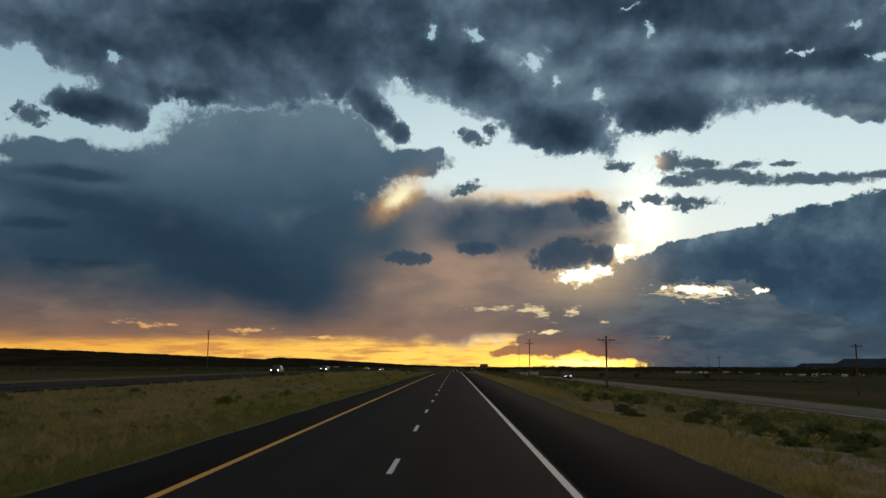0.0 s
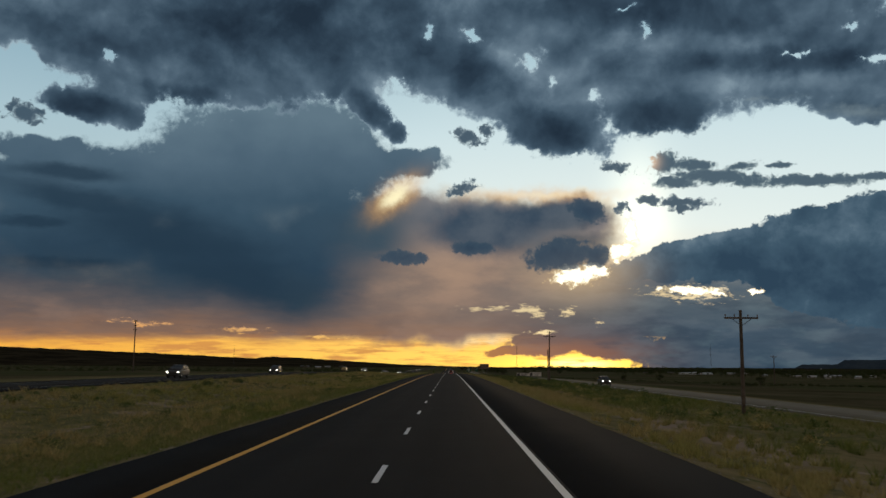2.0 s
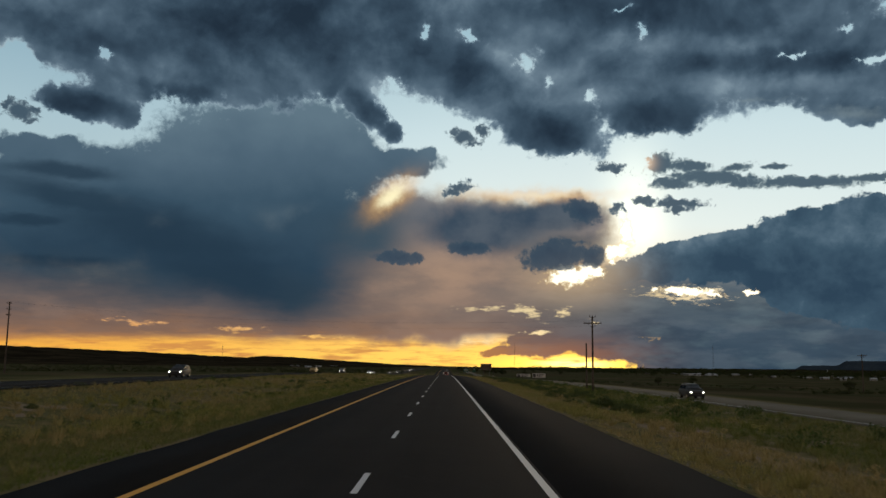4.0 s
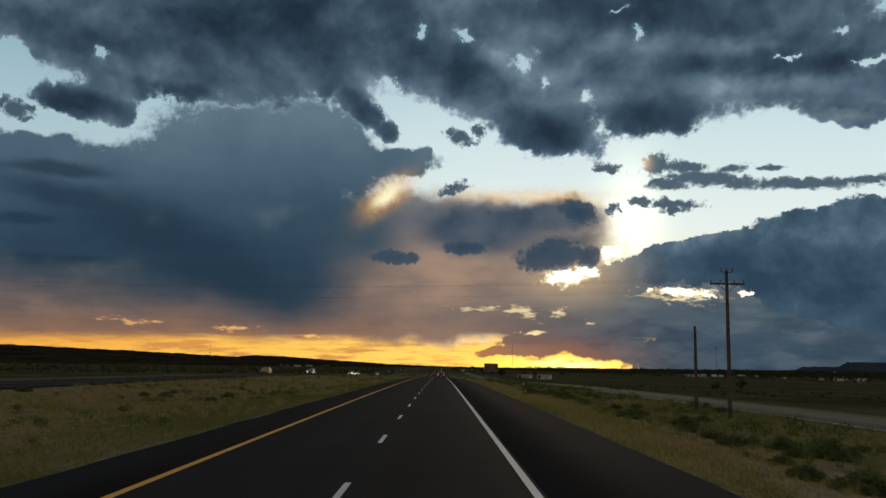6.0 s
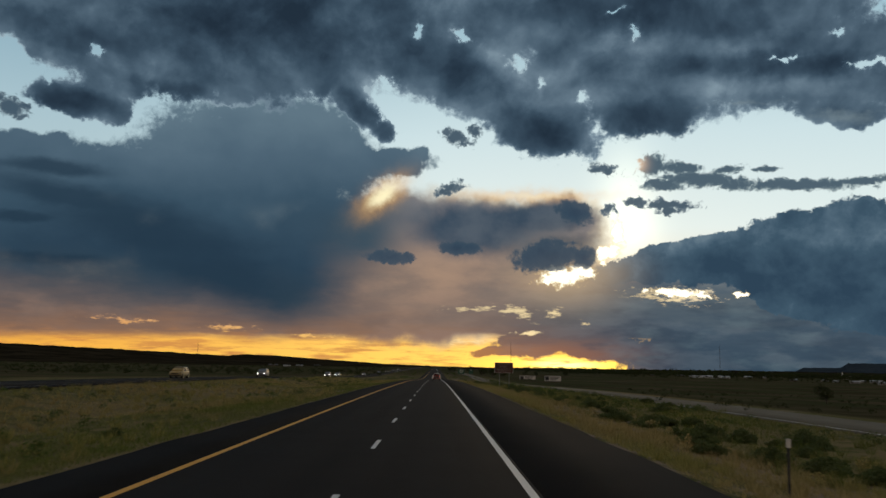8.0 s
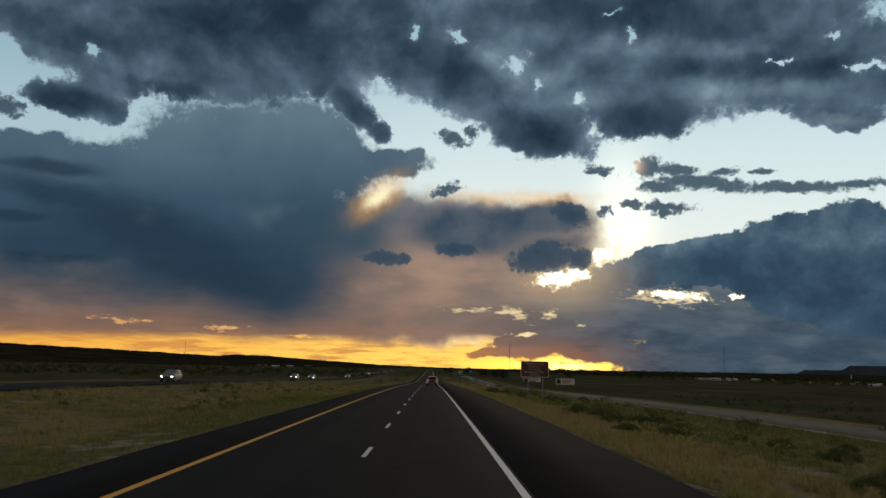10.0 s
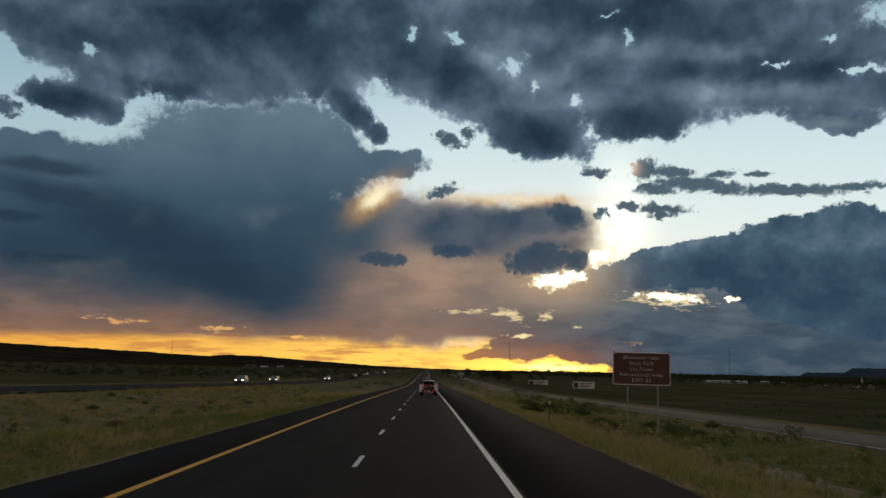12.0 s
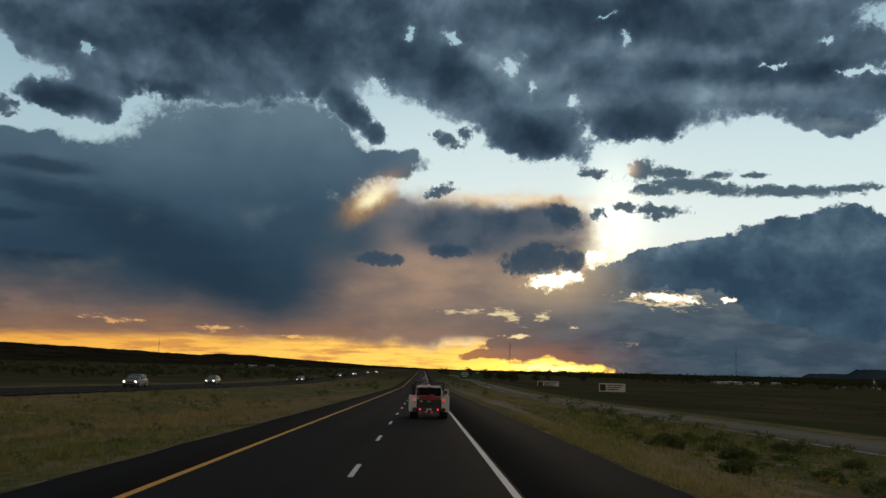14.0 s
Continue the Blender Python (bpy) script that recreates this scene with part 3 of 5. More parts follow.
M_SAGE = blades("sage_leaves", (0.10, 0.128, 0.05), (0.135, 0.155, 0.068), (0.068, 0.09, 0.036))
M_JUNIPER = blades("juniper_leaves", (0.03, 0.038, 0.016), (0.045, 0.052, 0.022), (0.065, 0.065, 0.032))
M_STONE = worn("gravel_stone", (0.16, 0.13, 0.10), (0.32, 0.27, 0.22), 3.0, 0.9)
M_WOOD = worn("weathered_pole_wood", (0.05, 0.035, 0.025), (0.11, 0.085, 0.065), 2.0, 0.85, relief=0.5)
M_STEM = worn("dry_stem", (0.06, 0.045, 0.03), (0.11, 0.085, 0.06), 8.0, 0.9)
M_GALV = worn("weathered_steel_post", (0.2, 0.2, 0.19), (0.3, 0.29, 0.28), 4.0, 0.6, 0.4)
M_STEEL = worn("dark_steel", (0.03, 0.03, 0.032), (0.07, 0.07, 0.072), 5.0, 0.55, 0.6)
M_WIRE = worn("line_wire", (0.04, 0.04, 0.045), (0.07, 0.07, 0.07), 5.0, 0.5, 0.7)
M_CERAMIC = worn("brown_porcelain", (0.08, 0.05, 0.04), (0.14, 0.09, 0.07), 9.0, 0.25)
M_SIGN_BROWN = worn("brown_sign_sheet", (0.058, 0.017, 0.013), (0.075, 0.023, 0.017), 1.5, 0.45, relief=0.05)
M_LETTER = worn("white_reflective_letters", (0.78, 0.76, 0.73), (0.88, 0.86, 0.83), 3.0, 0.4, relief=0.02)
M_SIGN_GREEN = worn("green_sign_sheet", (0.008, 0.06, 0.035), (0.012, 0.08, 0.045), 1.5, 0.45, relief=0.05)
M_SIGN_WHITE = worn("white_sign_sheet", (0.50, 0.47, 0.44), (0.60, 0.57, 0.54), 3.0, 0.45, relief=0.05)
M_WHITE_PAINT = worn("white_truck_paint", (0.60, 0.59, 0.57), (0.76, 0.75, 0.73), 1.2, 0.35, relief=0.05, coat=0.4)
M_BLACK_PLASTIC = worn("black_plastic", (0.012, 0.012, 0.013), (0.03, 0.03, 0.03), 5.0, 0.6)
M_RUBBER = worn("tyre_rubber", (0.012, 0.012, 0.012), (0.028, 0.026, 0.025), 8.0, 0.9)
M_RED_CARGO = worn("red_painted_steel", (0.22, 0.02, 0.015), (0.32, 0.045, 0.03), 3.0, 0.5)
M_CHROME = worn("dull_chrome", (0.45, 0.45, 0.46), (0.6, 0.6, 0.6), 6.0, 0.25, 1.0, relief=0.05)
M_GLASS = material("tinted_glass", lambda w: bsdf(w, (0.006, 0.007, 0.008, 1), 0.2, spec=0.12))
M_BODY_SILVER = worn("silver_car_paint", (0.16, 0.165, 0.17), (0.21, 0.215, 0.22), 2.0, 0.42, 0.3, relief=0.02, coat=0.15)
M_BODY_DARK = worn("black_car_paint", (0.035, 0.035, 0.036), (0.06, 0.06, 0.062), 2.0, 0.45, 0.0, relief=0.02, coat=0.08, spec=0.25)
M_BODY_TAN = worn("yellow_car_paint", (0.30, 0.21, 0.055), (0.37, 0.26, 0.08), 2.0, 0.42, 0.0, relief=0.02, coat=0.15)
M_TAIL = lamp_glass("lit_tail_lamp", (1.0, 0.03, 0.03), 1.0)
M_TAIL_OFF = worn("red_lens", (0.25, 0.01, 0.01), (0.35, 0.02, 0.02), 6.0, 0.2)
M_HEAD = lamp_glass("lit_headlamp", (1.0, 0.92, 0.78), 9.0)
M_WALL = worn("pale_stucco", (0.26, 0.24, 0.21), (0.40, 0.37, 0.33), 0.6, 0.9)
M_ROOF = worn("metal_roofing", (0.3, 0.3, 0.3), (0.66, 0.65, 0.64), 0.5, 0.5, 0.3)
M_WALL_WHITE = worn("white_siding", (0.5, 0.5, 0.49), (0.64, 0.63, 0.62), 0.6, 0.8)
M_STUCCO_BROWN = worn("brown_stucco", (0.10, 0.085, 0.07), (0.17, 0.145, 0.12), 0.6, 0.9)
M_ROOF_DULL = worn("weathered_roofing", (0.06, 0.055, 0.05), (0.16, 0.15, 0.14), 0.5, 0.7)
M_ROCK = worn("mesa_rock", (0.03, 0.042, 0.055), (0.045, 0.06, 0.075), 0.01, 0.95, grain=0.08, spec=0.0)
M_RIDGE = worn("wooded_ridge", (0.014, 0.012, 0.008), (0.042, 0.034, 0.021), 0.01, 0.95, grain=0.09, spec=0.0)


# ---- building helpers ----
def mesh_of(bm, name):
    me = bpy.data.meshes.new(name)
    bm.to_mesh(me)
    bm.free()
    return me


def part(name, bm, mat, parent=None, label=""):
    me = mesh_of(bm, name) if isinstance(bm, bmesh.types.BMesh) else bm
    if not me.materials:
        me.materials.append(mat)
    ob = new(name, me)
    ob.parent = parent
    return tagged(ob, label)


def thing(name, label, category, group="", m=None, kind=""):
    ob = new(name)
    ob.empty_display_size = 0.2
    if m is not None:
        ob.matrix_basis = m
    return tagged(ob, label, category, group, kind)


def box(bm, x0, x1, y0, y1, z0, z1, bevel=0.0, m=None):
    t = Matrix.Translation(((x0 + x1) / 2, (y0 + y1) / 2, (z0 + z1) / 2)) @ Matrix.Diagonal((x1 - x0, y1 - y0, z1 - z0, 1))
    got = bmesh.ops.create_cube(bm, size=1, matrix=(m @ t) if m is not None else t)
    if bevel:
        edges = {e for v in got["verts"] for e in v.link_edges}
        bmesh.ops.bevel(bm, geom=list(edges), offset=bevel, segments=2, affect="EDGES", profile=0.5)
    return bm


def boxed(*a, bevel=0.0, m=None):
    return box(bmesh.new(), *a, bevel=bevel, m=m)


def rod(bm, a, b, r0, r1=None, seg=10):
    a, b = Vector(a), Vector(b)
    turn = (b - a).to_track_quat("Z", "Y").to_matrix().to_4x4()
    bmesh.ops.create_cone(bm, cap_ends=True, segments=seg, radius1=r0, radius2=r0 if r1 is None else r1, depth=(b - a).length, matrix=Matrix.Translation((a + b) / 2) @ turn)
    return bm


def rodded(a, b, r0, r1=None, seg=10):
    return rod(bmesh.new(), a, b, r0, r1, seg)


def ring(bm, centre, axis, r, thick, seg=20, side=8):
    q = Vector(axis).to_track_quat("Z", "Y").to_matrix().to_4x4()
    rows = []
    for i in range(seg):
        a = 2 * math.pi * i / seg
        rows.append([bm.verts.new(Vector(centre) + q.to_3x3() @ Vector(((r + thick * math.cos(b)) * math.cos(a), (r + thick * math.cos(b)) * math.sin(a), thick * math.sin(b))))
                     for b in (2 * math.pi * j / side for j in range(side))])
    for i in range(seg):
        for j in range(side):
            bm.faces.new((rows[i][j], rows[(i + 1) % seg][j], rows[(i + 1) % seg][(j + 1) % side], rows[i][(j + 1) % side]))
    return bm


def raw_mesh(name, verts, faces, size):
    """A mesh from arrays of corners and of equal-sided faces."""
    me = bpy.data.meshes.new(name)
    me.vertices.add(len(verts))
    me.vertices.foreach_set("co", np.asarray(verts, np.float32).ravel())
    n = len(faces)
    me.loops.add(n * size)
    me.loops.foreach_set("vertex_index", np.asarray(faces, np.int32).ravel())
    me.polygons.add(n)
    me.polygons.foreach_set("loop_start", np.arange(n, dtype=np.int32) * size)
    me.update(calc_edges=True)
    return me


# ---- the lie of the land ----
YS = np.arange(-400.0, 6001.0, 1.0)


def grade(y):
    """The road's slope: level, then down into a shallow sag, then level."""
    t = np.clip((y - 35) / 31.22, 0, 14)
    k = np.clip((y - 590) / 170, 0, 1)
    return np.radians((0.015 * t - 0.0052 * t * t) * (0.5 + 0.5 * np.cos(np.pi * k)))


ZS = np.concatenate([[0.0], np.cumsum(grade(YS[:-1] + 0.5))])
ZS -= np.interp(0, YS, ZS)


def road_z(y):
    return np.interp(y, YS, ZS)


def smooth(v, a, b):
    k = np.clip((v - a) / (b - a), 0, 1)
    return k * k * (3 - 2 * k)


WAVES = np.random.RandomState(4).uniform(-1, 1, (24, 3))


def rough(x, y, size):
    """Soft random unevenness from -1 to 1."""
    total = 0.0
    for i, (a, b, c) in enumerate(WAVES):
        f = 2.2 / size * (0.5 + i / 12)
        total = total + np.sin(x * a * f + y * b * f + c * 30) / (1 + i / 6)
    return total / 5.5


CROSS_X = [-4900, -1500, -500, -200, -90, -60, -43, -41.3, -29.2, -26, -17, -9, -6.35, -6.0, 7.3, 7.6, 10, 14, 18, 24, 28.5, 37.5, 46, 90, 220, 500, 1500, 4900]
CROSS_Z = [0.0, 0.0, -1.5, -1.0, 0.0, 0.1, 0.18, 0.22, 0.22, 0.0, -0.7, -0.28, -0.04, -0.22, -0.22, -0.04, -0.45, -0.85, -1.12, -1.15, -1.25, -1.25, -1.7, -2.6, -4.5, -6.0, -7.0, -7.0]


def frontage_x(y):
    """The near edge of the frontage road."""
    return 30.4 - 0.0075 * np.clip(y, -100, 700)


def ground_z(x, y):
    x, y = np.asarray(x, float), np.asarray(y, float)
    z = np.interp(x, CROSS_X, CROSS_Z) + road_z(y)
    z = z - 1.2 * smooth(y, 520, 900) * smooth(x, 36, 70)
    off = np.maximum(smooth(x, 8.2, 11.5) * smooth(x, frontage_x(y) - 1.0, frontage_x(y) - 3.0), np.maximum(smooth(x, 40, 52), np.maximum(smooth(x, -45, -52), smooth(x, -7.2, -10) * smooth(x, -28, -25))))
    return z + off * (0.13 * rough(x, y, 5.0) + 0.22 * rough(x + 50, y, 17.0)) + off * np.clip((np.abs(x) - 60) / 300, 0, 1) * 0.8 * rough(x, y, 120.0)


def strip(name, edges, y0, y1, dy, lift, mat, thick=0.0, z_of=None):
    """A band along the road between the x of edges, which may depend on y."""
    ys = np.arange(y0, y1 + dy / 2, dy)
    cols = [np.broadcast_to(e(ys) if callable(e) else e, ys.shape) for e in edges]
    z = (z_of or road_z)(ys) + lift
    verts, n = [], len(edges)
    for layer in ((0.0,) if not thick else (0.0, -thick)):
        for i in range(len(ys)):
            verts += [(c[i], ys[i], z[i] + layer) for c in cols]
    faces = []
    m = len(ys) * n
    for i in range(len(ys) - 1):
        for j in range(n - 1):
            a = i * n + j
            faces.append((a, a + 1, a + n + 1, a + n))
        if thick:
            a, b = i * n, i * n + n - 1
            faces.append((a, a + n, a + n + m, a + m))
            faces.append((b + n, b, b + m, b + n + m))
    if thick:
        faces.append(tuple([0, m] + [m + 1, 1]) if n == 2 else (0, m, m + n - 1, n - 1))
    me = raw_mesh(name, verts, faces, 4)
    me.materials.append(mat)
    return me


def make_ground():
    xs = np.concatenate([-np.geomspace(4900, 60, 40), np.arange(-58, -30, 2.0), np.arange(-29.4, -6.4, 0.7), [-6.35, -6.0, 0, 7.3, 7.6], np.arange(8.0, 30, 0.55), np.arange(30.5, 60, 1.5), np.geomspace(62, 4900, 40)])
    ys = np.concatenate([np.arange(-150, -10, 12.0), np.arange(-10, 560, 1.4), 560 + np.geomspace(2, 4300, 110)])
    gx, gy = np.meshgrid(xs, ys)
    gz = ground_z(gx, gy)
    n, m = len(xs), len(ys)
    i = (np.arange(m - 1)[:, None] * n + np.arange(n - 1)).ravel()
    me = raw_mesh("ground", np.stack([gx, gy, gz], -1).reshape(-1, 3), np.stack([i, i + 1, i + n + 1, i + n], -1), 4)
    me.polygons.foreach_set("use_smooth", np.ones(len(me.polygons), bool))
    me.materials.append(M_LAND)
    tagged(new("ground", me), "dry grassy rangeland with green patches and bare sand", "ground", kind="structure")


make_ground()

# the near carriageway, its shoulders and lines
END = 2000
highway = tagged(new("road", strip("road", (-4.06, -2, 0, 2, 3.82), -60, END, 6, 0.0, M_LANE, 0.2)), "dark grey two-lane asphalt carriageway", "road", kind="structure")
for a, b, m in ((lambda y: -6.2 + 0.12 * rough(y * 0 + 3, y, 3.0), -4.06, M_BLACKTOP), (3.82, lambda y: 7.48 + 0.12 * rough(y * 0 + 9, y, 3.0), M_SHOULDER)):
    part("shoulder", strip("shoulder", (a, b), -60, END, 1.5, -0.003, m, 0.2), m, highway, "black asphalt shoulder")
part("edge_line", strip("edge_line", (-4.02, -3.83), -60, END, 6, 0.005, M_YELLOW_LINE), M_YELLOW_LINE, highway, "worn solid yellow edge line")
part("edge_line", strip("edge_line", (3.57, 3.74), -60, END, 6, 0.005, M_WHITE_LINE), M_WHITE_LINE, highway, "worn solid white edge line")
dash_mesh = mesh_of(boxed(-0.065, 0.065, -3.05, 0, -0.004, 0.006, bevel=0.002), "lane_dash")
dash_mesh.materials.append(M_WHITE_LINE)
for i in range(-4, 100):
    y = 22.37 + 12.19 * i
    ob = part("lane_dash", dash_mesh, M_WHITE_LINE, highway)
    ob.matrix_basis = pose(0, y, road_z(y), math.degrees(grade(y)))

# the far carriageway across the median
far_way = tagged(new("road", strip("road", (-38.9, -35, -31.2), -60, 2400, 8, 0.30, M_FAR_WAY, 0.2)), "weathered oncoming asphalt carriageway beyond the grassy median", "road", kind="structure")
for a, b in ((-41.4, -38.9), (-31.2, -29.3)):
    part("shoulder", strip("shoulder", (a, b), -60, 2400, 8, 0.296, M_BLACKTOP, 0.2), M_BLACKTOP, far_way, "black asphalt shoulder")
part("edge_line", strip("edge_line", (-31.4, -31.26), -60, 2400, 8, 0.305, M_DULL_LINE), M_DULL_LINE, far_way, "faded edge line")
part("edge_line", strip("edge_line", (-38.84, -38.7), -60, 2400, 8, 0.305, M_DULL_LINE), M_DULL_LINE, far_way, "faded edge line")

# the frontage road
frontage = tagged(new("road", strip("road", (frontage_x, lambda y: frontage_x(y) + 7.2), -60, 1300, 8, -1.12, M_OLD, 0.3)), "pale worn frontage road running beside the highway", "road", kind="structure")
part("edge_line", strip("edge_line", (lambda y: frontage_x(y) + 0.25, lambda y: frontage_x(y) + 0.39), -60, 1300, 8, -1.115, M_WHITE_LINE), M_WHITE_LINE, frontage, "white edge line")


# ---- distance ----
def skyline(name, label, mat, r0, r1, profile, a0, a1, steps, jag, category):
    """A far rise of land: azimuth in degrees to crest elevation in degrees."""
    rng = np.random.RandomState(7)
    az = np.linspace(a0, a1, steps)
    el = np.interp(az, [p[0] for p in profile], [p[1] for p in profile])
    bumps = np.convolve(rng.uniform(-1, 1, steps + 8), np.ones(5) / 5, "same")[4:-4] * jag
    rows = []
    for k, share in ((0.0, 0.0), (0.35, 0.45), (0.7, 0.8), (0.95, 0.97), (1.0, 1.0), (1.06, 0.96)):
        r = r0 + (r1 - r0) * k
        crest = np.tan(np.radians(el)) * r1 + 2.4 + bumps * share
        z = -9 + (crest + 9) * share + rng.uniform(-1, 1, steps) * 0.02 * r1 * np.radians(1) * (share > 0)
        rows.append(np.stack([r * np.sin(np.radians(az)), r * np.cos(np.radians(az)), z], -1))
    v = np.concatenate(rows)
    i = (np.arange(len(rows) - 1)[:, None] * steps + np.arange(steps - 1)).ravel()
    me = raw_mesh(name, v, np.stack([i, i + 1, i + steps + 1, i + steps], -1), 4)
    me.materials.append(mat)
    return tagged(new(name, me), label, category, kind="structure")


skyline("ridge", "long dark wooded ridge on the skyline", M_RIDGE, 1900, 3300,
        [(-75, 0.7), (-45, 0.8), (-30, 0.86), (-26.6, 0.80), (-18.7, 0.56), (-12.3, 0.30), (-11.6, 0.40), (-9.6, 0.36), (-6, 0.15), (-2.8, 0.0), (0, -0.1)], -75, 0, 300, 1.6, "ridge")
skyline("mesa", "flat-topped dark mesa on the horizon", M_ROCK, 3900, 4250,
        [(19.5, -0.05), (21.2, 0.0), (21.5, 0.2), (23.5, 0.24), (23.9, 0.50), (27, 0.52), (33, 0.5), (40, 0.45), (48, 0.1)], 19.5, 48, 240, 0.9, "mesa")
skyline("far_plain", "low dark scrubland on the horizon", M_RIDGE, 2900, 3900,
        [(-3, -0.08), (2, -0.12), (8, -0.10), (14, -0.05), (20, -0.03), (60, 0.0)], -3, 60, 260, 1.2, "plain")


def leaf_cloud(rng, centres, radii, count, leaf, flat=0.75):
    """Small leaf quads scattered through the given clumps."""
    n = len(centres)
    pick = rng.randint(0, n, count)
    d = rng.normal(size=(count, 3))
    d /= np.linalg.norm(d, axis=1)[:, None]
    r = rng.uniform(0.35, 1.0, count) ** 0.5
    c = centres[pick] + d * (radii[pick] * r)[:, None] * np.array([1, 1, flat])
    u = rng.normal(size=(count, 3))
    u /= np.linalg.norm(u, axis=1)[:, None]
    v = np.cross(u, d + rng.normal(size=(count, 3)) * 0.5)
    v /= np.linalg.norm(v, axis=1)[:, None] + 1e-6
    s = (leaf * rng.uniform(0.6, 1.4, count))[:, None]
    quad = np.stack([c - u * s, c - v * s * 0.5, c + u * s, c + v * s * 0.5], 1)
    return quad.reshape(-1, 3), np.arange(count * 4).reshape(-1, 4)


def shrub_things():
    """Three kinds of bush, built once."""
    kinds = []
    for seed, label, mat, tall in ((1, "rounded grey-green sagebrush with dry stems", M_SAGE, 0.8), (2, "low green roadside bush with bare stems", M_GREEN, 0.6), (3, "straggling dark green bush", M_SAGE, 1.05)):
        rng = np.random.RandomState(seed)
        bush = thing("shrub", label, "shrub", "roadside shrubs")
        n = 26
        a = rng.uniform(0, 2 * np.pi, n)
        r = rng.uniform(0.1, 0.72, n)
        c = np.stack([r * np.cos(a), r * np.sin(a), tall * (0.08 + 0.62 * rng.uniform(0.1, 1, n) * (1 - 0.6 * r))], -1)
        bm = bmesh.new()
        for p in c:
            rod(bm, (p[0] * 0.12, p[1] * 0.12, -0.08), p, 0.016, 0.005, 5)
        part("woody_base", bm, M_STEM, bush, "bare brown stems")
        v, f = leaf_cloud(rng, c, rng.uniform(0.2, 0.34, n), 3600, 0.05)
        part("foliage", raw_mesh("foliage", v, f, 4), mat, bush)
        kinds.append(bush)
    return kinds


SHRUBS = shrub_things()


def scatter_shrubs():
    rng = np.random.RandomState(11)
    spots = []
    while len(spots) < 300:
        y = rng.uniform(14, 520)
        right = rng.uniform() < 0.7
        x = rng.choice([rng.uniform(11, 27), rng.normal(14.6, 1.3), rng.normal(18.0, 2.0)]) if right else rng.uniform(-28, -9)
        if any(abs(x - a) < 0.8 and abs(y - b) < 0.8 for a, b in spots):
            continue
        if rough(x, y, 30.0) < (-0.25 if right else 0.0):
            continue
        spots.append((x, y))
    for i, (x, y) in enumerate(spots):
        size = (0.55 + 0.95 * rng.beta(1.6, 2.2)) * (1.0 if x > 0 else 0.7)
        m = pose(x, y, float(ground_z(x, y)) - 0.03, 0, 0, rng.uniform(0, 360)) @ Matrix.Diagonal((size, size, size * rng.uniform(0.7, 1.05), 1))
        kind = SHRUBS[rng.choice([0, 1, 2], p=[0.45, 0.3, 0.25])]
        if i < 3:
            SHRUBS[i].matrix_basis = m
        else:
            copy_thing(kind, m)


scatter_shrubs()


def grass(name, label, x0, x1, y0, y1, count, h0, h1, mat, seed, patchy=0.0):
    """Tufts of five blades each, on the ground."""
    rng = np.random.RandomState(seed)
    x, y = rng.uniform(x0, x1, count * 2), rng.uniform(y0, y1, count * 2)
    keep = rough(x * 1.0, y * 0.5, 9.0) + rng.uniform(-0.5, 0.5, count * 2) > patchy
    if x0 > 0:
        keep &= x < frontage_x(y) - 0.3
    x, y = x[keep][:count], y[keep][:count]
    n = len(x)
    z = ground_z(x, y) - 0.03
    h = rng.uniform(h0, h1, n) * (0.75 + 0.35 * rough(x, y, 14.0))
    verts = np.empty((n, 5, 3, 3))
    for b in range(5):
        a, lean = rng.uniform(0, 2 * np.pi, n), rng.uniform(0.3, 1.15, n) * h
        ox, oy = rng.uniform(-0.09, 0.09, n), rng.uniform(-0.09, 0.09, n)
        w = rng.uniform(0.006, 0.014, n) * (1 + h)
        hh = h * rng.uniform(0.6, 1.1, n)
        c, s = np.cos(a), np.sin(a)
        verts[:, b, 0] = np.stack([x + ox - s * w, y + oy + c * w, z], -1)
        verts[:, b, 1] = np.stack([x + ox + s * w, y + oy - c * w, z], -1)
        verts[:, b, 2] = np.stack([x + ox + c * lean, y + oy + s * lean, z + hh], -1)
    me = raw_mesh(name, verts.reshape(-1, 3), np.arange(n * 15).reshape(-1, 3), 3)
    me.materials.append(mat)
    tagged(new(name, me), label, "grass", kind="stuff")


grass("grass", "green grass on the median slope", -15, -6.5, 6, 480, 60000, 0.10, 0.30, M_GREEN, 1)
grass("grass", "short green grass along the median shoulder", -11.5, -6.4, 6, 470, 46000, 0.12, 0.34, M_GREEN, 9, -0.35)
grass("grass", "dry straw grass across the median", -29, -10, 6, 560, 50000, 0.15, 0.40, M_STRAW, 2, 0.1)
grass("grass", "dry straw grass beside the shoulder", 7.7, 14, 6, 480, 54000, 0.10, 0.32, M_STRAW, 3)
grass("grass", "mixed green grass in the roadside ditch", 12, 30, 6, 560, 50000, 0.12, 0.36, M_GREEN, 4, 0.1)
grass("grass", "lush green weeds in the roadside ditch", 15.5, 28.5, 6, 560, 24000, 0.22, 0.55, M_GREEN, 8, 0.15)
grass("grass", "thin straw grass beyond the frontage road", 14, 70, 480, 720, 9000, 0.3, 0.6, M_STRAW, 5)


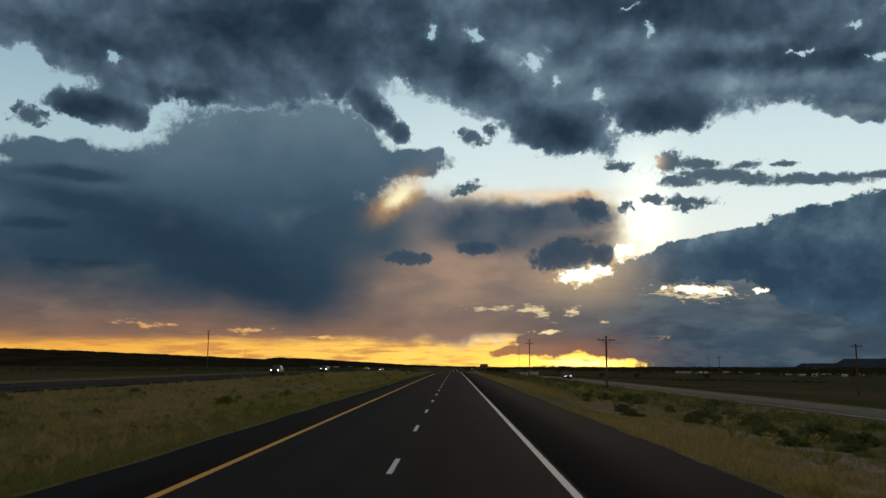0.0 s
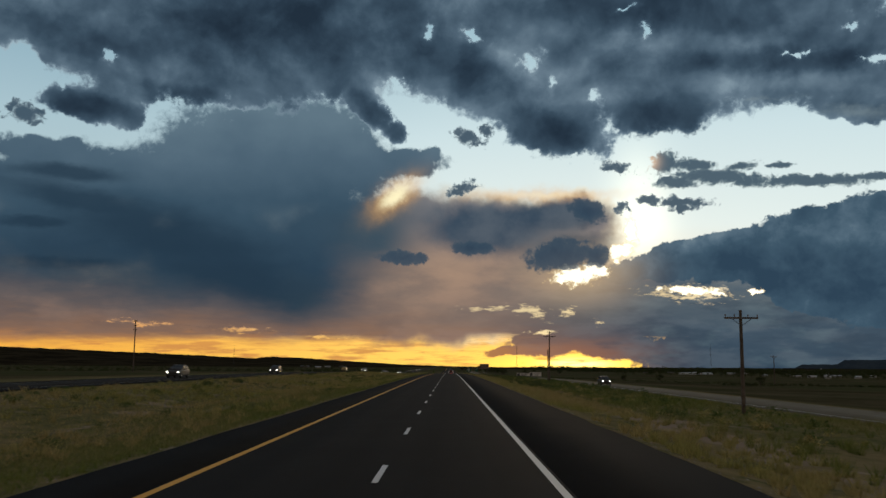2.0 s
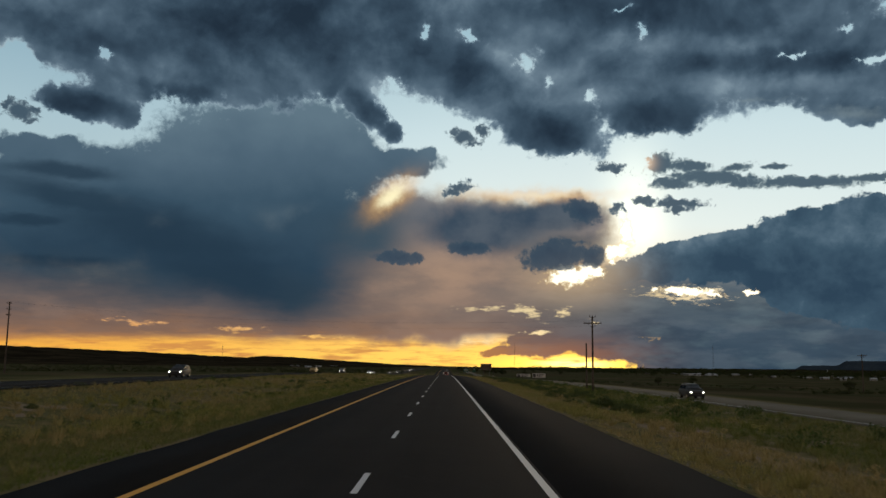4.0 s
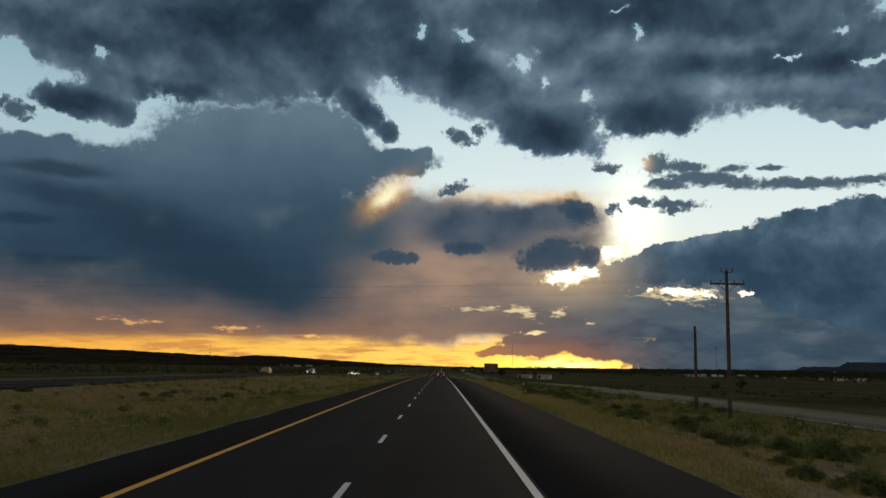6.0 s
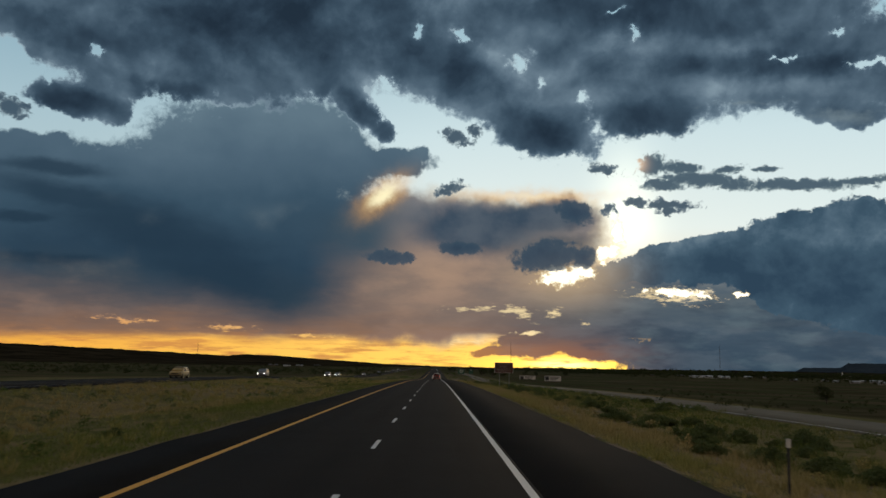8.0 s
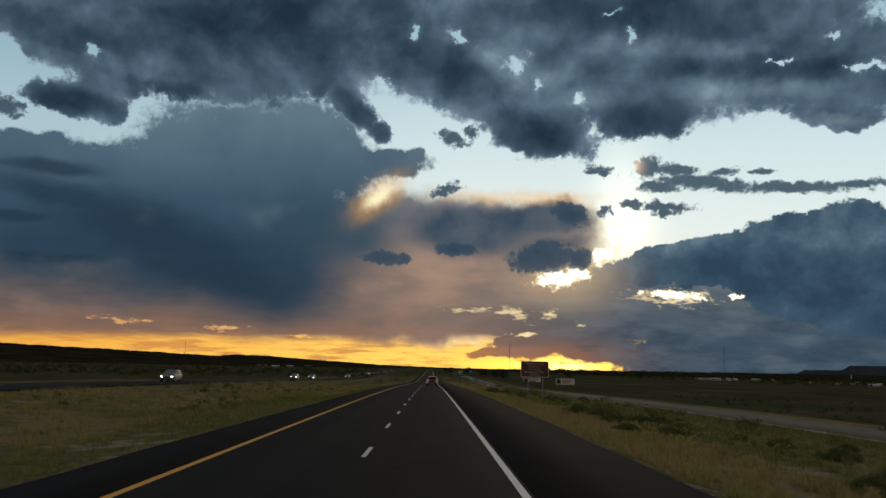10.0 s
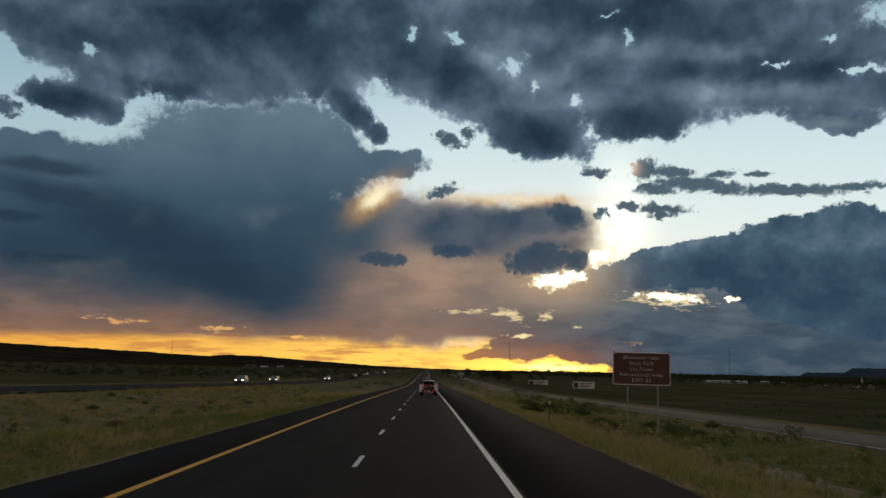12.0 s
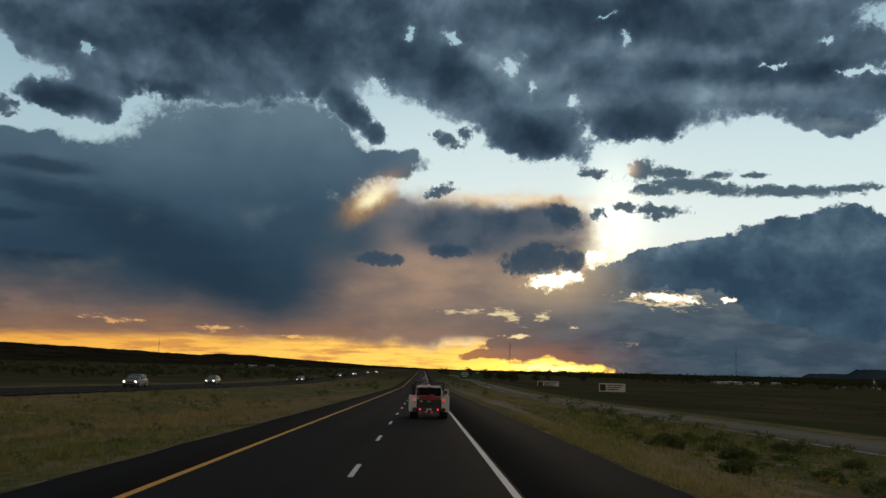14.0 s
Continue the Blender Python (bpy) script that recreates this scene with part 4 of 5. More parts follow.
def gravel():
    """Loose stones along both shoulder edges."""
    rng = np.random.RandomState(5)
    n = 2600
    side = rng.uniform(size=n) < 0.6
    x = np.where(side, 7.55 + rng.exponential(0.35, n), -6.25 - rng.exponential(0.3, n))
    y = rng.uniform(8, 470, n)
    z = ground_z(x, y)
    s = rng.uniform(0.015, 0.055, n)
    base = np.array([(1, 0, 0), (0, 1, 0), (-1, 0, 0), (0, -1, 0), (0, 0, 0.8), (0, 0, -0.6)])
    tri = np.array([(0, 1, 4), (1, 2, 4), (2, 3, 4), (3, 0, 4), (1, 0, 5), (2, 1, 5), (3, 2, 5), (0, 3, 5)])
    v = np.stack([x, y, z], -1)[:, None] + base * s[:, None, None] * rng.uniform(0.6, 1.4, (n, 6, 3))
    f = tri[None] + (np.arange(n) * 6)[:, None, None]
    me = raw_mesh("gravel", v.reshape(-1, 3), f.reshape(-1, 3), 3)
    me.materials.append(M_STONE)
    tagged(new("gravel", me), "loose pale gravel along the shoulder edges", "gravel", kind="stuff")


gravel()


def tussocks(name, label, spot, count, h0, h1, mat, seed):
    """Bunchgrass: round tufts of many thin arching blades."""
    rng = np.random.RandomState(seed)
    at = np.array([spot(rng) for _ in range(count * 3)])
    keep = rough(at[:, 0], at[:, 1] * 0.6, 7.0) + rng.uniform(-0.4, 0.4, len(at)) > 0.0
    at = at[keep][:count]
    n, k = len(at), 34
    x, y = at[:, :1], at[:, 1:]
    z = ground_z(x, y) - 0.03
    h = rng.uniform(h0, h1, (n, 1)) * rng.uniform(0.6, 1.1, (n, k))
    a, r = rng.uniform(0, 2 * np.pi, (n, k)), rng.uniform(0, 0.16, (n, k)) * (0.5 + h)
    c, s = np.cos(a), np.sin(a)
    turn = rng.uniform(0, 2 * np.pi, (n, k))
    w = rng.uniform(0.008, 0.018, (n, k))
    wx, wy = np.cos(turn) * w, np.sin(turn) * w
    out = r + h * rng.uniform(0.15, 0.75, (n, k))
    v = np.empty((n, k, 3, 3))
    v[:, :, 0] = np.stack([x + c * r + wx, y + s * r + wy, z + 0 * r], -1)
    v[:, :, 1] = np.stack([x + c * r - wx, y + s * r - wy, z + 0 * r], -1)
    v[:, :, 2] = np.stack([x + c * out, y + s * out, z + h], -1)
    me = raw_mesh(name, v.reshape(-1, 3), np.arange(n * k * 3).reshape(-1, 3), 3)
    me.materials.append(mat)
    tagged(new(name, me), label, "grass", kind="stuff")


tussocks("bunchgrass", "pale straw bunchgrass tufts on the median", lambda g: (g.uniform(-28.5, -7.2), g.uniform(8, 500)), 3600, 0.28, 0.6, M_STRAW, 71)
tussocks("bunchgrass", "pale straw bunchgrass tufts beside the shoulder", lambda g: (7.9 + 6 * g.beta(1.2, 1.8), g.uniform(8, 500)), 2600, 0.22, 0.5, M_STRAW, 72)
tussocks("bunchgrass", "dull green bunchgrass in the ditch", lambda g: (g.uniform(12, 28.5), g.uniform(8, 520)), 1800, 0.3, 0.7, M_GREEN, 73)


def far_scrub(name, label, seed, count, spot, size, mat):
    """Far bushes and trees, each an uneven clump of leaf quads."""
    rng = np.random.RandomState(seed)
    vs, fs, base = [], [], 0
    for _ in range(count):
        x, y = spot(rng)
        z = float(ground_z(x, y))
        h = size * rng.uniform(0.35, 1.25)
        k = rng.randint(4, 8)
        c = np.stack([rng.uniform(-0.6, 0.6, k) * h, rng.uniform(-0.6, 0.6, k) * h, rng.uniform(0.25, 0.7, k) * h], -1) + (x, y, z)
        v, f = leaf_cloud(rng, c, rng.uniform(0.25, 0.45, k) * h, 120, 0.085 * h)
        vs.append(v), fs.append(f + base)
        base += len(v)
    me = raw_mesh(name, np.concatenate(vs), np.concatenate(fs), 4)
    me.materials.append(mat)
    tagged(new(name, me), label, "scrub", kind="stuff")


def polar(rng, a0, a1, r0, r1):
    a, r = radians(rng.uniform(a0, a1)), math.exp(rng.uniform(math.log(r0), math.log(r1)))
    return r * math.sin(a), 437 * 0.5 + r * math.cos(a)


far_scrub("scrub", "dark juniper scrub dotted over the rising plain", 21, 1500, lambda g: polar(g, -36, -3, 480, 1950), 2.6, M_JUNIPER)
far_scrub("scrub", "scattered low bushes on the open plain", 22, 420, lambda g: polar(g, 11, 38, 120, 1300), 0.8, M_JUNIPER)
far_scrub("woods", "far dark treeline round the settlement", 23, 900, lambda g: polar(g, 5.0 + 4 * g.uniform(), 42, 1700, 2400), 13.0, M_JUNIPER)
far_scrub("woods", "scattered dark trees among the far houses", 26, 230, lambda g: polar(g, 12, 40, 1150, 1700), 5.0, M_JUNIPER)
far_scrub("weeds", "thick green weed clumps along the ditch", 27, 320, lambda g: (13.5 + 13.5 * g.beta(2.2, 1.6), g.uniform(12, 540)), 0.85, M_SAGE)
far_scrub("weeds", "straw-coloured brush clumps on the verge", 28, 260, lambda g: (g.uniform(10.5, 22), g.uniform(12, 540)), 0.6, M_STRAW)
far_scrub("weeds", "dull green weed clumps on the median", 29, 420, lambda g: (g.uniform(-28, -9), g.uniform(10, 540)), 0.55, M_SAGE)
far_scrub("scrub", "row of dark brush on the plain", 24, 150, lambda g: (lambda k: (76 + 92 * k + g.uniform(-2, 2), 300 + 95 * k + g.uniform(-2, 2)))(g.uniform()), 1.0, M_JUNIPER)
far_scrub("scrub", "roadside bushes far along the highway", 25, 110, lambda g: (g.choice([g.uniform(9, 26), g.uniform(-27, -8)]), g.uniform(520, 1300)), 1.5, M_SAGE)


def tree(m, h, seed, group="trees beyond the frontage road"):
    rng = np.random.RandomState(seed)
    t = thing("tree", "dark broadleaf tree with an uneven crown", "tree", group, m)
    bm = rodded((0, 0, -0.3), (0.05 * h, 0, 0.45 * h), 0.035 * h, 0.02 * h, 8)
    tips = []
    for i in range(7):
        a = 2 * math.pi * i / 7 + rng.uniform(-0.3, 0.3)
        tip = (0.3 * h * math.cos(a), 0.3 * h * math.sin(a), h * rng.uniform(0.3, 0.75))
        rod(bm, (0.02 * h, 0, h * rng.uniform(0.1, 0.28)), tip, 0.013 * h, 0.005 * h, 6)
        tips.append(tip)
    part("trunk", bm, M_WOOD, t, "brown trunk and limbs")
    c = np.array(tips + [(0, 0, 0.8 * h), (0.1 * h, 0.1 * h, 0.65 * h)])
    v, f = leaf_cloud(rng, c, rng.uniform(0.16, 0.28, len(c)) * h, 1500, 0.03 * h)
    part("crown", raw_mesh("crown", v, f, 4), M_JUNIPER, t)
    return t


for i, (x, y, h) in enumerate(((39, 960, 7.5), (43, 985, 7), (48, 960, 8), (52, 990, 7.5), (56, 975, 7), (60, 1000, 7.5), (36, 1100, 7.5), (37, 1150, 8), (21, 1190, 7), (18, 1230, 7), (97, 1180, 7), (112, 1210, 6), (150, 1250, 8), (68, 398, 2.7), (96, 330, 3.2), (99, 470, 4.0))):
    tree(pose(x, y, float(ground_z(x, y)), 0, 0, 40 * i), h, 60 + i)


# ---- utility poles and masts ----
def utility_pole(x, y, height, arm_drop, arm=2.6, braces=True, top_gear=False, arms=1, label=""):
    z = float(ground_z(x, y)) - 0.1
    p = thing("utility_pole", label or "weathered wooden utility pole with a crossarm", "utility pole", "power line poles", pose(x, y, z))
    part("pole", rodded((0, 0, -0.6), (0, 0, height), 0.17, 0.11, 14), M_WOOD, p)
    for k in range(arms):
        za = height - arm_drop - 1.1 * k
        if arm:
            part("crossarm", boxed(-arm / 2, arm / 2, -0.2, -0.09, za - 0.07, za + 0.07, bevel=0.012), M_WOOD, p)
            if braces:
                for s in (-1, 1):
                    part("brace", rodded((s * arm * 0.29, -0.21, za - 0.05), (0, -0.2, za - 0.62), 0.022), M_STEEL, p, "flat steel brace")
            for u in (-0.47, -0.2, 0.2, 0.47):
                bm = rodded((u * arm, -0.145, za + 0.07), (u * arm, -0.145, za + 0.17), 0.02)
                rod(bm, (u * arm, -0.145, za + 0.15), (u * arm, -0.145, za + 0.27), 0.055, 0.04, 10)
                part("insulator", bm, M_CERAMIC, p, "brown porcelain insulator")
    if top_gear:
        bm = rodded((0, 0, height), (0, 0, height + 0.28), 0.06, 0.035)
        part("insulator", bm, M_CERAMIC, p, "brown porcelain top insulator")
        for s in (-1, 1):
            bm = rodded((s * 0.05, -0.12, height - 0.15), (s * 0.42, -0.12, height - 0.02), 0.035)
            rod(bm, (s * 0.42, -0.12, height - 0.05), (s * 0.42, -0.12, height + 0.25), 0.06, 0.045)
            part("cutout", bm, M_CERAMIC, p, "fuse cutout on a bracket")
        part("cap", rodded((0, 0, height - 0.02), (0, 0, height + 0.06), 0.125, 0.09, 14), M_STEEL, p)
    return p


utility_pole(23.9, 129.7, 8.0, 0.62, top_gear=False)
utility_pole(23.0, 251.5, 10.9, 0.95, top_gear=True, label="tall wooden utility pole with crossarm and fuse cutouts")
utility_pole(24.0, 263.3, 7.4, 0, arm=0, label="bare weathered wooden pole stub")
utility_pole(-79.8, 286.7, 13.3, 0.25, arm=0.9, braces=False, arms=3, label="tall wooden pole with three short crossarms")
utility_pole(65.2, 139.6, 8.3, 0.4, arm=1.8, braces=False, label="thin wooden utility pole on the plain")
utility_pole(103.7, 339.3, 9.6, 0.4, arm=2.4, label="distant wooden utility pole on the plain")
utility_pole(23.6, 10.0, 8.0, 0.62)


def wire(a, b, sag, label):
    bm = bmesh.new()
    pts = [Vector(a).lerp(Vector(b), k / 28) - Vector((0, 0, 4 * sag * (k / 28) * (1 - k / 28))) for k in range(29)]
    for p, q in zip(pts, pts[1:]):
        rod(bm, p, q, 0.0035, 0.0035, 5)
    tagged(part("power_line", bm, M_WIRE), label, "power line", "wires over the highway")


for x, dz in ((21.75, 0.0), (24.25, 0.0)):
    wire((x, 251.35, 9.05), (-79.8 + (x - 23) * 0.5, 286.6, 13.1), 1.7, "thin power line strung over the highway")
wire((23.0, 251.5, 8.2), (-79.8, 286.6, 12.1), 1.7, "lower power line strung over the highway")


def lattice_mast(x, y, height, half, label):
    z = float(ground_z(x, y))
    t = thing("radio_mast", label, "radio mast", "", pose(x, y, z))
    corners = [(half, 0), (-half * 0.5, half * 0.87), (-half * 0.5, -half * 0.87)]
    for a, b in corners:
        part("leg", rodded((a, b, 0), (a, b, height), 0.09, 0.09, 6), M_STEEL, t)
    bm = bmesh.new()
    n = int(height / 3.2)
    for k in range(n):
        for i in range(3):
            a, b = corners[i], corners[(i + 1) % 3]
            rod(bm, (*a, k * height / n), (*b, (k + 1) * height / n), 0.05, 0.05, 4)
    part("lattice", bm, M_STEEL, t)
    part("antenna", rodded((0, 0, height), (0, 0, height + 5), 0.08, 0.04, 6), M_STEEL, t)


lattice_mast(647.9, 2234.8, 70, 1.3, "tall grey lattice radio mast on the plain")
lattice_mast(129.3, 1736.1, 48, 0.8, "slim lattice radio mast near the highway")
lattice_mast(-515.0, 2150.0, 46, 0.8, "slim dark radio mast before the ridge")


# ---- signs ----
def text_mesh(body, size):
    cu = bpy.data.curves.new("text", "FONT")
    cu.body, cu.size, cu.align_x, cu.align_y, cu.extrude, cu.space_character = body, size, "CENTER", "BOTTOM_BASELINE", 0.002, 1.16
    cu.offset = -0.003
    ob = bpy.data.objects.new("text", cu)
    scene.collection.objects.link(ob)
    me = bpy.data.meshes.new_from_object(ob.evaluated_get(bpy.context.evaluated_depsgraph_get()))
    bpy.data.objects.remove(ob)
    me.name = "lettering"
    return me


def span(me):
    xs = [v.co.x for v in me.vertices]
    return max(xs) - min(xs)


def rounded_panel(w, h, r, y0, y1):
    bm = bmesh.new()
    pts = []
    for cx, cz, a0 in ((w / 2 - r, h / 2 - r, 0), (-w / 2 + r, h / 2 - r, 90), (-w / 2 + r, -h / 2 + r, 180), (w / 2 - r, -h / 2 + r, 270)):
        pts += [(cx + r * math.cos(radians(a0 + k * 15)), cz + r * math.sin(radians(a0 + k * 15))) for k in range(7)]
    f = bm.faces.new([bm.verts.new((x, y0, z)) for x, z in reversed(pts)])
    got = bmesh.ops.extrude_face_region(bm, geom=[f])
    for v in got["geom"]:
        if isinstance(v, bmesh.types.BMVert):
            v.co.y = y1
    bmesh.ops.recalc_face_normals(bm, faces=bm.faces)
    return bm


def park_sign():
    zr = float(road_z(432.7))
    s = thing("road_sign", "brown recreation-area guide sign with white lettering on two posts", "road sign", "", pose(16.05, 432.7, zr + 3.15))
    part("panel", rounded_panel(3.84, 2.14, 0.14, -0.012, 0.012), M_SIGN_BROWN, s)
    bm = rounded_panel(3.84, 2.14, 0.14, -0.016, -0.013)
    part("border", bm, M_LETTER, s, "thin white reflective border")
    part("face", rounded_panel(3.76, 2.06, 0.11, -0.022, -0.0165), M_SIGN_BROWN, s)
    for k, line in enumerate(("Bluewater Lake", "State Park", "Las Tusas", "Recreational Area", "EXIT 53")):
        whole = span(text_mesh(line, 0.335))
        words = line.split(" ")
        for n, word in enumerate(words):
            me = text_mesh(word, 0.335)
            right = -whole / 2 + span(text_mesh(" ".join(words[:n + 1]), 0.335))
            ob = part("lettering", me, M_SIGN_WHITE, s, "white lettering")
            ob.matrix_basis = pose(right - span(me) / 2 - 0.02, -0.024, 0.63 - 0.375 * k, 90)
    for x in (-0.92, 1.1):
        foot = float(ground_z(16.05 + x, 432.7)) - zr - 3.15 - 0.4
        part("post", boxed(x - 0.045, x + 0.045, 0.03, 0.13, foot, 0.9, bevel=0.008), M_GALV, s, "galvanised steel post")
    for z in (-0.7, 0.7):
        part("rail", boxed(-1.8, 1.8, 0.013, 0.03, z - 0.04, z + 0.04), M_GALV, s)
    for x in (-1.86, 1.86):
        part("bracket", boxed(x - 0.05, x + 0.05, -0.01, 0.04, 1.06, 1.12, bevel=0.006), M_STEEL, s)


park_sign()


def guide_sign(x, y, w, h, low, mat, label, bars):
    zr = float(road_z(y))
    s = thing("road_sign", label, "road sign", "", pose(x, y, zr + low + h / 2))
    part("panel", rounded_panel(w, h, 0.15, -0.015, 0.015), mat, s)
    for bw, bz in bars:
        part("lettering_bar", boxed(-bw / 2, bw / 2, -0.03, -0.016, bz - 0.13, bz + 0.13, bevel=0.004), M_SIGN_WHITE, s, "white bar of unreadable lettering")
    for px in (-w * 0.28, w * 0.28):
        foot = float(ground_z(x + px, y)) - zr - low - h / 2 - 0.4
        part("post", boxed(px - 0.06, px + 0.06, 0.02, 0.14, foot, h * 0.4, bevel=0.01), M_GALV, s, "galvanised steel post")


guide_sign(16.5, 753, 3.6, 3.0, 1.9, M_SIGN_GREEN, "green highway exit sign on two posts", ((2.2, 0.7), (2.6, 0.1), (1.6, -0.6)))
guide_sign(24.0, 800, 2.6, 3.0, 1.6, M_SIGN_GREEN, "dark green sign with a pale panel", ((1.2, 0.9),))


def billboard(x, y, w, h, top, turn):
    z = float(ground_z(x, y))
    b = thing("billboard", "white roadside advertising billboard on wooden legs", "billboard", "billboards beside the frontage road", pose(x, y, top - h / 2, 0, 0, turn))
    part("panel", boxed(-w / 2, w / 2, -0.06, 0.06, -h / 2, h / 2, bevel=0.02), M_SIGN_WHITE, b)
    part("picture", boxed(-w * 0.46, -w * 0.24, -0.075, -0.062, -h * 0.38, h * 0.38), M_STEEL, b, "dark picture block")
    for k in range(3):
        part("lettering_bar", boxed(-w * 0.18, w * (0.4 - 0.08 * k), -0.075, -0.062, h * (0.22 - 0.26 * k), h * (0.34 - 0.26 * k)), M_STEEL, b, "bar of unreadable lettering")
    part("trim", boxed(-w / 2 - 0.08, w / 2 + 0.08, -0.09, 0.09, -h / 2 - 0.14, -h / 2 - 0.01), M_WOOD, b, "wooden catwalk edge")
    for k in range(4):
        px = w * (-0.36 + 0.24 * k)
        part("leg", rodded((px, 0.16, z - top + h / 2 - 0.5), (px, 0.16, h * 0.4), 0.11, 0.1), M_WOOD, b, "wooden leg")


billboard(68.0, 744, 9.2, 2.9, -2.85, -6)
billboard(77.0, 965, 13.0, 3.4, -5.3, -6)


def delineator(x, y):
    z = float(ground_z(x, y))
    d = thing("delineator_post", "slim dark delineator post with a white reflector", "delineator", "roadside delineators", pose(x, y, z))
    part("post", boxed(-0.03, 0.03, -0.012, 0.012, -0.3, 1.15, bevel=0.006), M_STEEL, d)
    part("reflector", rounded_panel(0.11, 0.2, 0.03, -0.03, -0.014), M_SIGN_WHITE, d, "white reflector plate").matrix_basis = pose(0, 0, 1.22)


delineator(9.6, 269.3)
delineator(9.35, 428.6)


# ---- houses far off ----
def house(x, y, w, d, h, turn, roof_h, label, wall_mat, roof_mat):
    z = float(ground_z(x, y))
    b = thing("house", label, "house", "far settlement", pose(x, y, z, 0, 0, turn))
    part("wall", boxed(-w / 2, w / 2, -d / 2, d / 2, -0.5, h), wall_mat, b)
    bm = bmesh.new()
    o = 0.4
    v = [bm.verts.new(p) for p in ((-w / 2 - o, -d / 2 - o, h + 0.02), (w / 2 + o, -d / 2 - o, h + 0.02), (w / 2 + o, d / 2 + o, h + 0.02), (-w / 2 - o, d / 2 + o, h + 0.02), (-w / 2 - o, 0, h + roof_h), (w / 2 + o, 0, h + roof_h))]
    for f in ((0, 1, 5, 4), (2, 3, 4, 5), (0, 4, 3), (1, 2, 5), (3, 2, 1, 0)):
        bm.faces.new([v[i] for i in f])
    part("roof", bm, roof_mat, b, "metal roof")
    n = max(2, int(w / 4))
    for k in range(n):
        wx = -w / 2 + w * (k + 0.5) / n
        if k == n // 2:
            part("door", boxed(wx - 0.5, wx + 0.5, -d / 2 - 0.05, -d / 2 + 0.02, 0, 2.05), M_STEM, b)
        else:
            part("window", boxed(wx - 0.6, wx + 0.6, -d / 2 - 0.05, -d / 2 + 0.02, 0.95, 2.1), M_GLASS, b)


rng_h = np.random.RandomState(31)
for az, r, w, h in ((-10.7, 1900, 14, 3.6), (-9.1, 1850, 12, 2.8), (-8.2, 1750, 13, 3.2), (-7.4, 1850, 11, 2.8), (15.5, 1750, 12, 3.5), (16.6, 1700, 10, 3), (18.2, 1750, 9, 3.2), (18.9, 1800, 14, 3.5), (19.9, 1850, 9, 3), (21.4, 1700, 10, 3),
                    (23.2, 1650, 12, 3.2), (24.7, 1500, 10, 3.4), (25.3, 1520, 8, 3), (26.0, 1450, 14, 3.5), (27.7, 1500, 10, 3.2), (28.8, 1520, 12, 3.4), (14.2, 1800, 7, 2.6), (17.3, 1650, 6, 2.6), (20.6, 1550, 7, 2.6), (22.1, 1600, 6, 2.6), (24.0, 1480, 7, 2.8), (26.9, 1400, 7, 2.6), (29.6, 1450, 8, 2.8)):
    a = radians(az)
    r *= rng_h.uniform(0.78, 1.15)
    a += radians(rng_h.uniform(-0.5, 0.5))
    pale = rng_h.uniform() < 0.6
    house(r * math.sin(a), 220 + r * math.cos(a), w * rng_h.uniform(0.7, 1.25), w * 0.5, h * rng_h.uniform(0.55, 0.85), rng_h.uniform(-25, 25), rng_h.uniform(0.9, 1.8),
          "low house with a pale metal roof far across the plain" if pale else "low brown house with a dull roof far across the plain", M_WALL if pale else M_STUCCO_BROWN, M_ROOF if pale else M_ROOF_DULL)
    for k in range(2):
        # a yard tree or two beside each house
        tx, ty = r * math.sin(a) + rng_h.uniform(-14, 14), 220 + r * math.cos(a) + rng_h.uniform(-16, 8)
        tree(pose(tx, ty, float(ground_z(tx, ty)), 0, 0, rng_h.uniform(0, 360)), rng_h.uniform(3.5, 8.0), int(rng_h.randint(200, 900)), "trees round the far houses")


for k in range(9):
    # the close row of roofs among the trees
    a, r = radians(18.7 + 0.24 * k + rng_h.uniform(-0.05, 0.05)), 1400 + rng_h.uniform(-60, 90)
    house(r * math.sin(a), 421 + r * math.cos(a), rng_h.uniform(7, 13), 6.0, rng_h.uniform(2.2, 3.0), rng_h.uniform(-20, 20), rng_h.uniform(0.9, 1.6), "low white house with a pale metal roof in the far settlement", M_WALL_WHITE, M_ROOF)


def church(x, y):
    z = float(ground_z(x, y))
    b = thing("church", "small white church with a pointed steeple far off", "church", "", pose(x, y, z, 0, 0, 12))
    part("wall", boxed(-9, 9, -5, 5, -0.5, 4.2), M_WHITE_PAINT, b)
    bm = bmesh.new()
    v = [bm.verts.new(p) for p in ((-9.4, -5.4, 4.22), (9.4, -5.4, 4.22), (9.4, 5.4, 4.22), (-9.4, 5.4, 4.22), (-9.4, 0, 7.4), (9.4, 0, 7.4))]
    for f in ((0, 1, 5, 4), (2, 3, 4, 5), (0, 4, 3), (1, 2, 5), (3, 2, 1, 0)):
        bm.faces.new([v[i] for i in f])
    part("roof", bm, M_ROOF, b, "pale metal roof")
    tower = part("tower", boxed(-11.6, -9.05, -1.3, 1.3, -0.5, 8.0, bevel=0.05), M_WHITE_PAINT, b)
    part("spire", rodded((-10.3, 0, 8.0), (-10.3, 0, 14.5), 1.6, 0.05, 8), M_WHITE_PAINT, tower)
    for k in range(4):
        part("window", boxed(-6.4 + 4 * k, -5.2 + 4 * k, -5.06, -4.98, 1.2, 3.2), M_GLASS, b)


church(861.0, 2075.0)


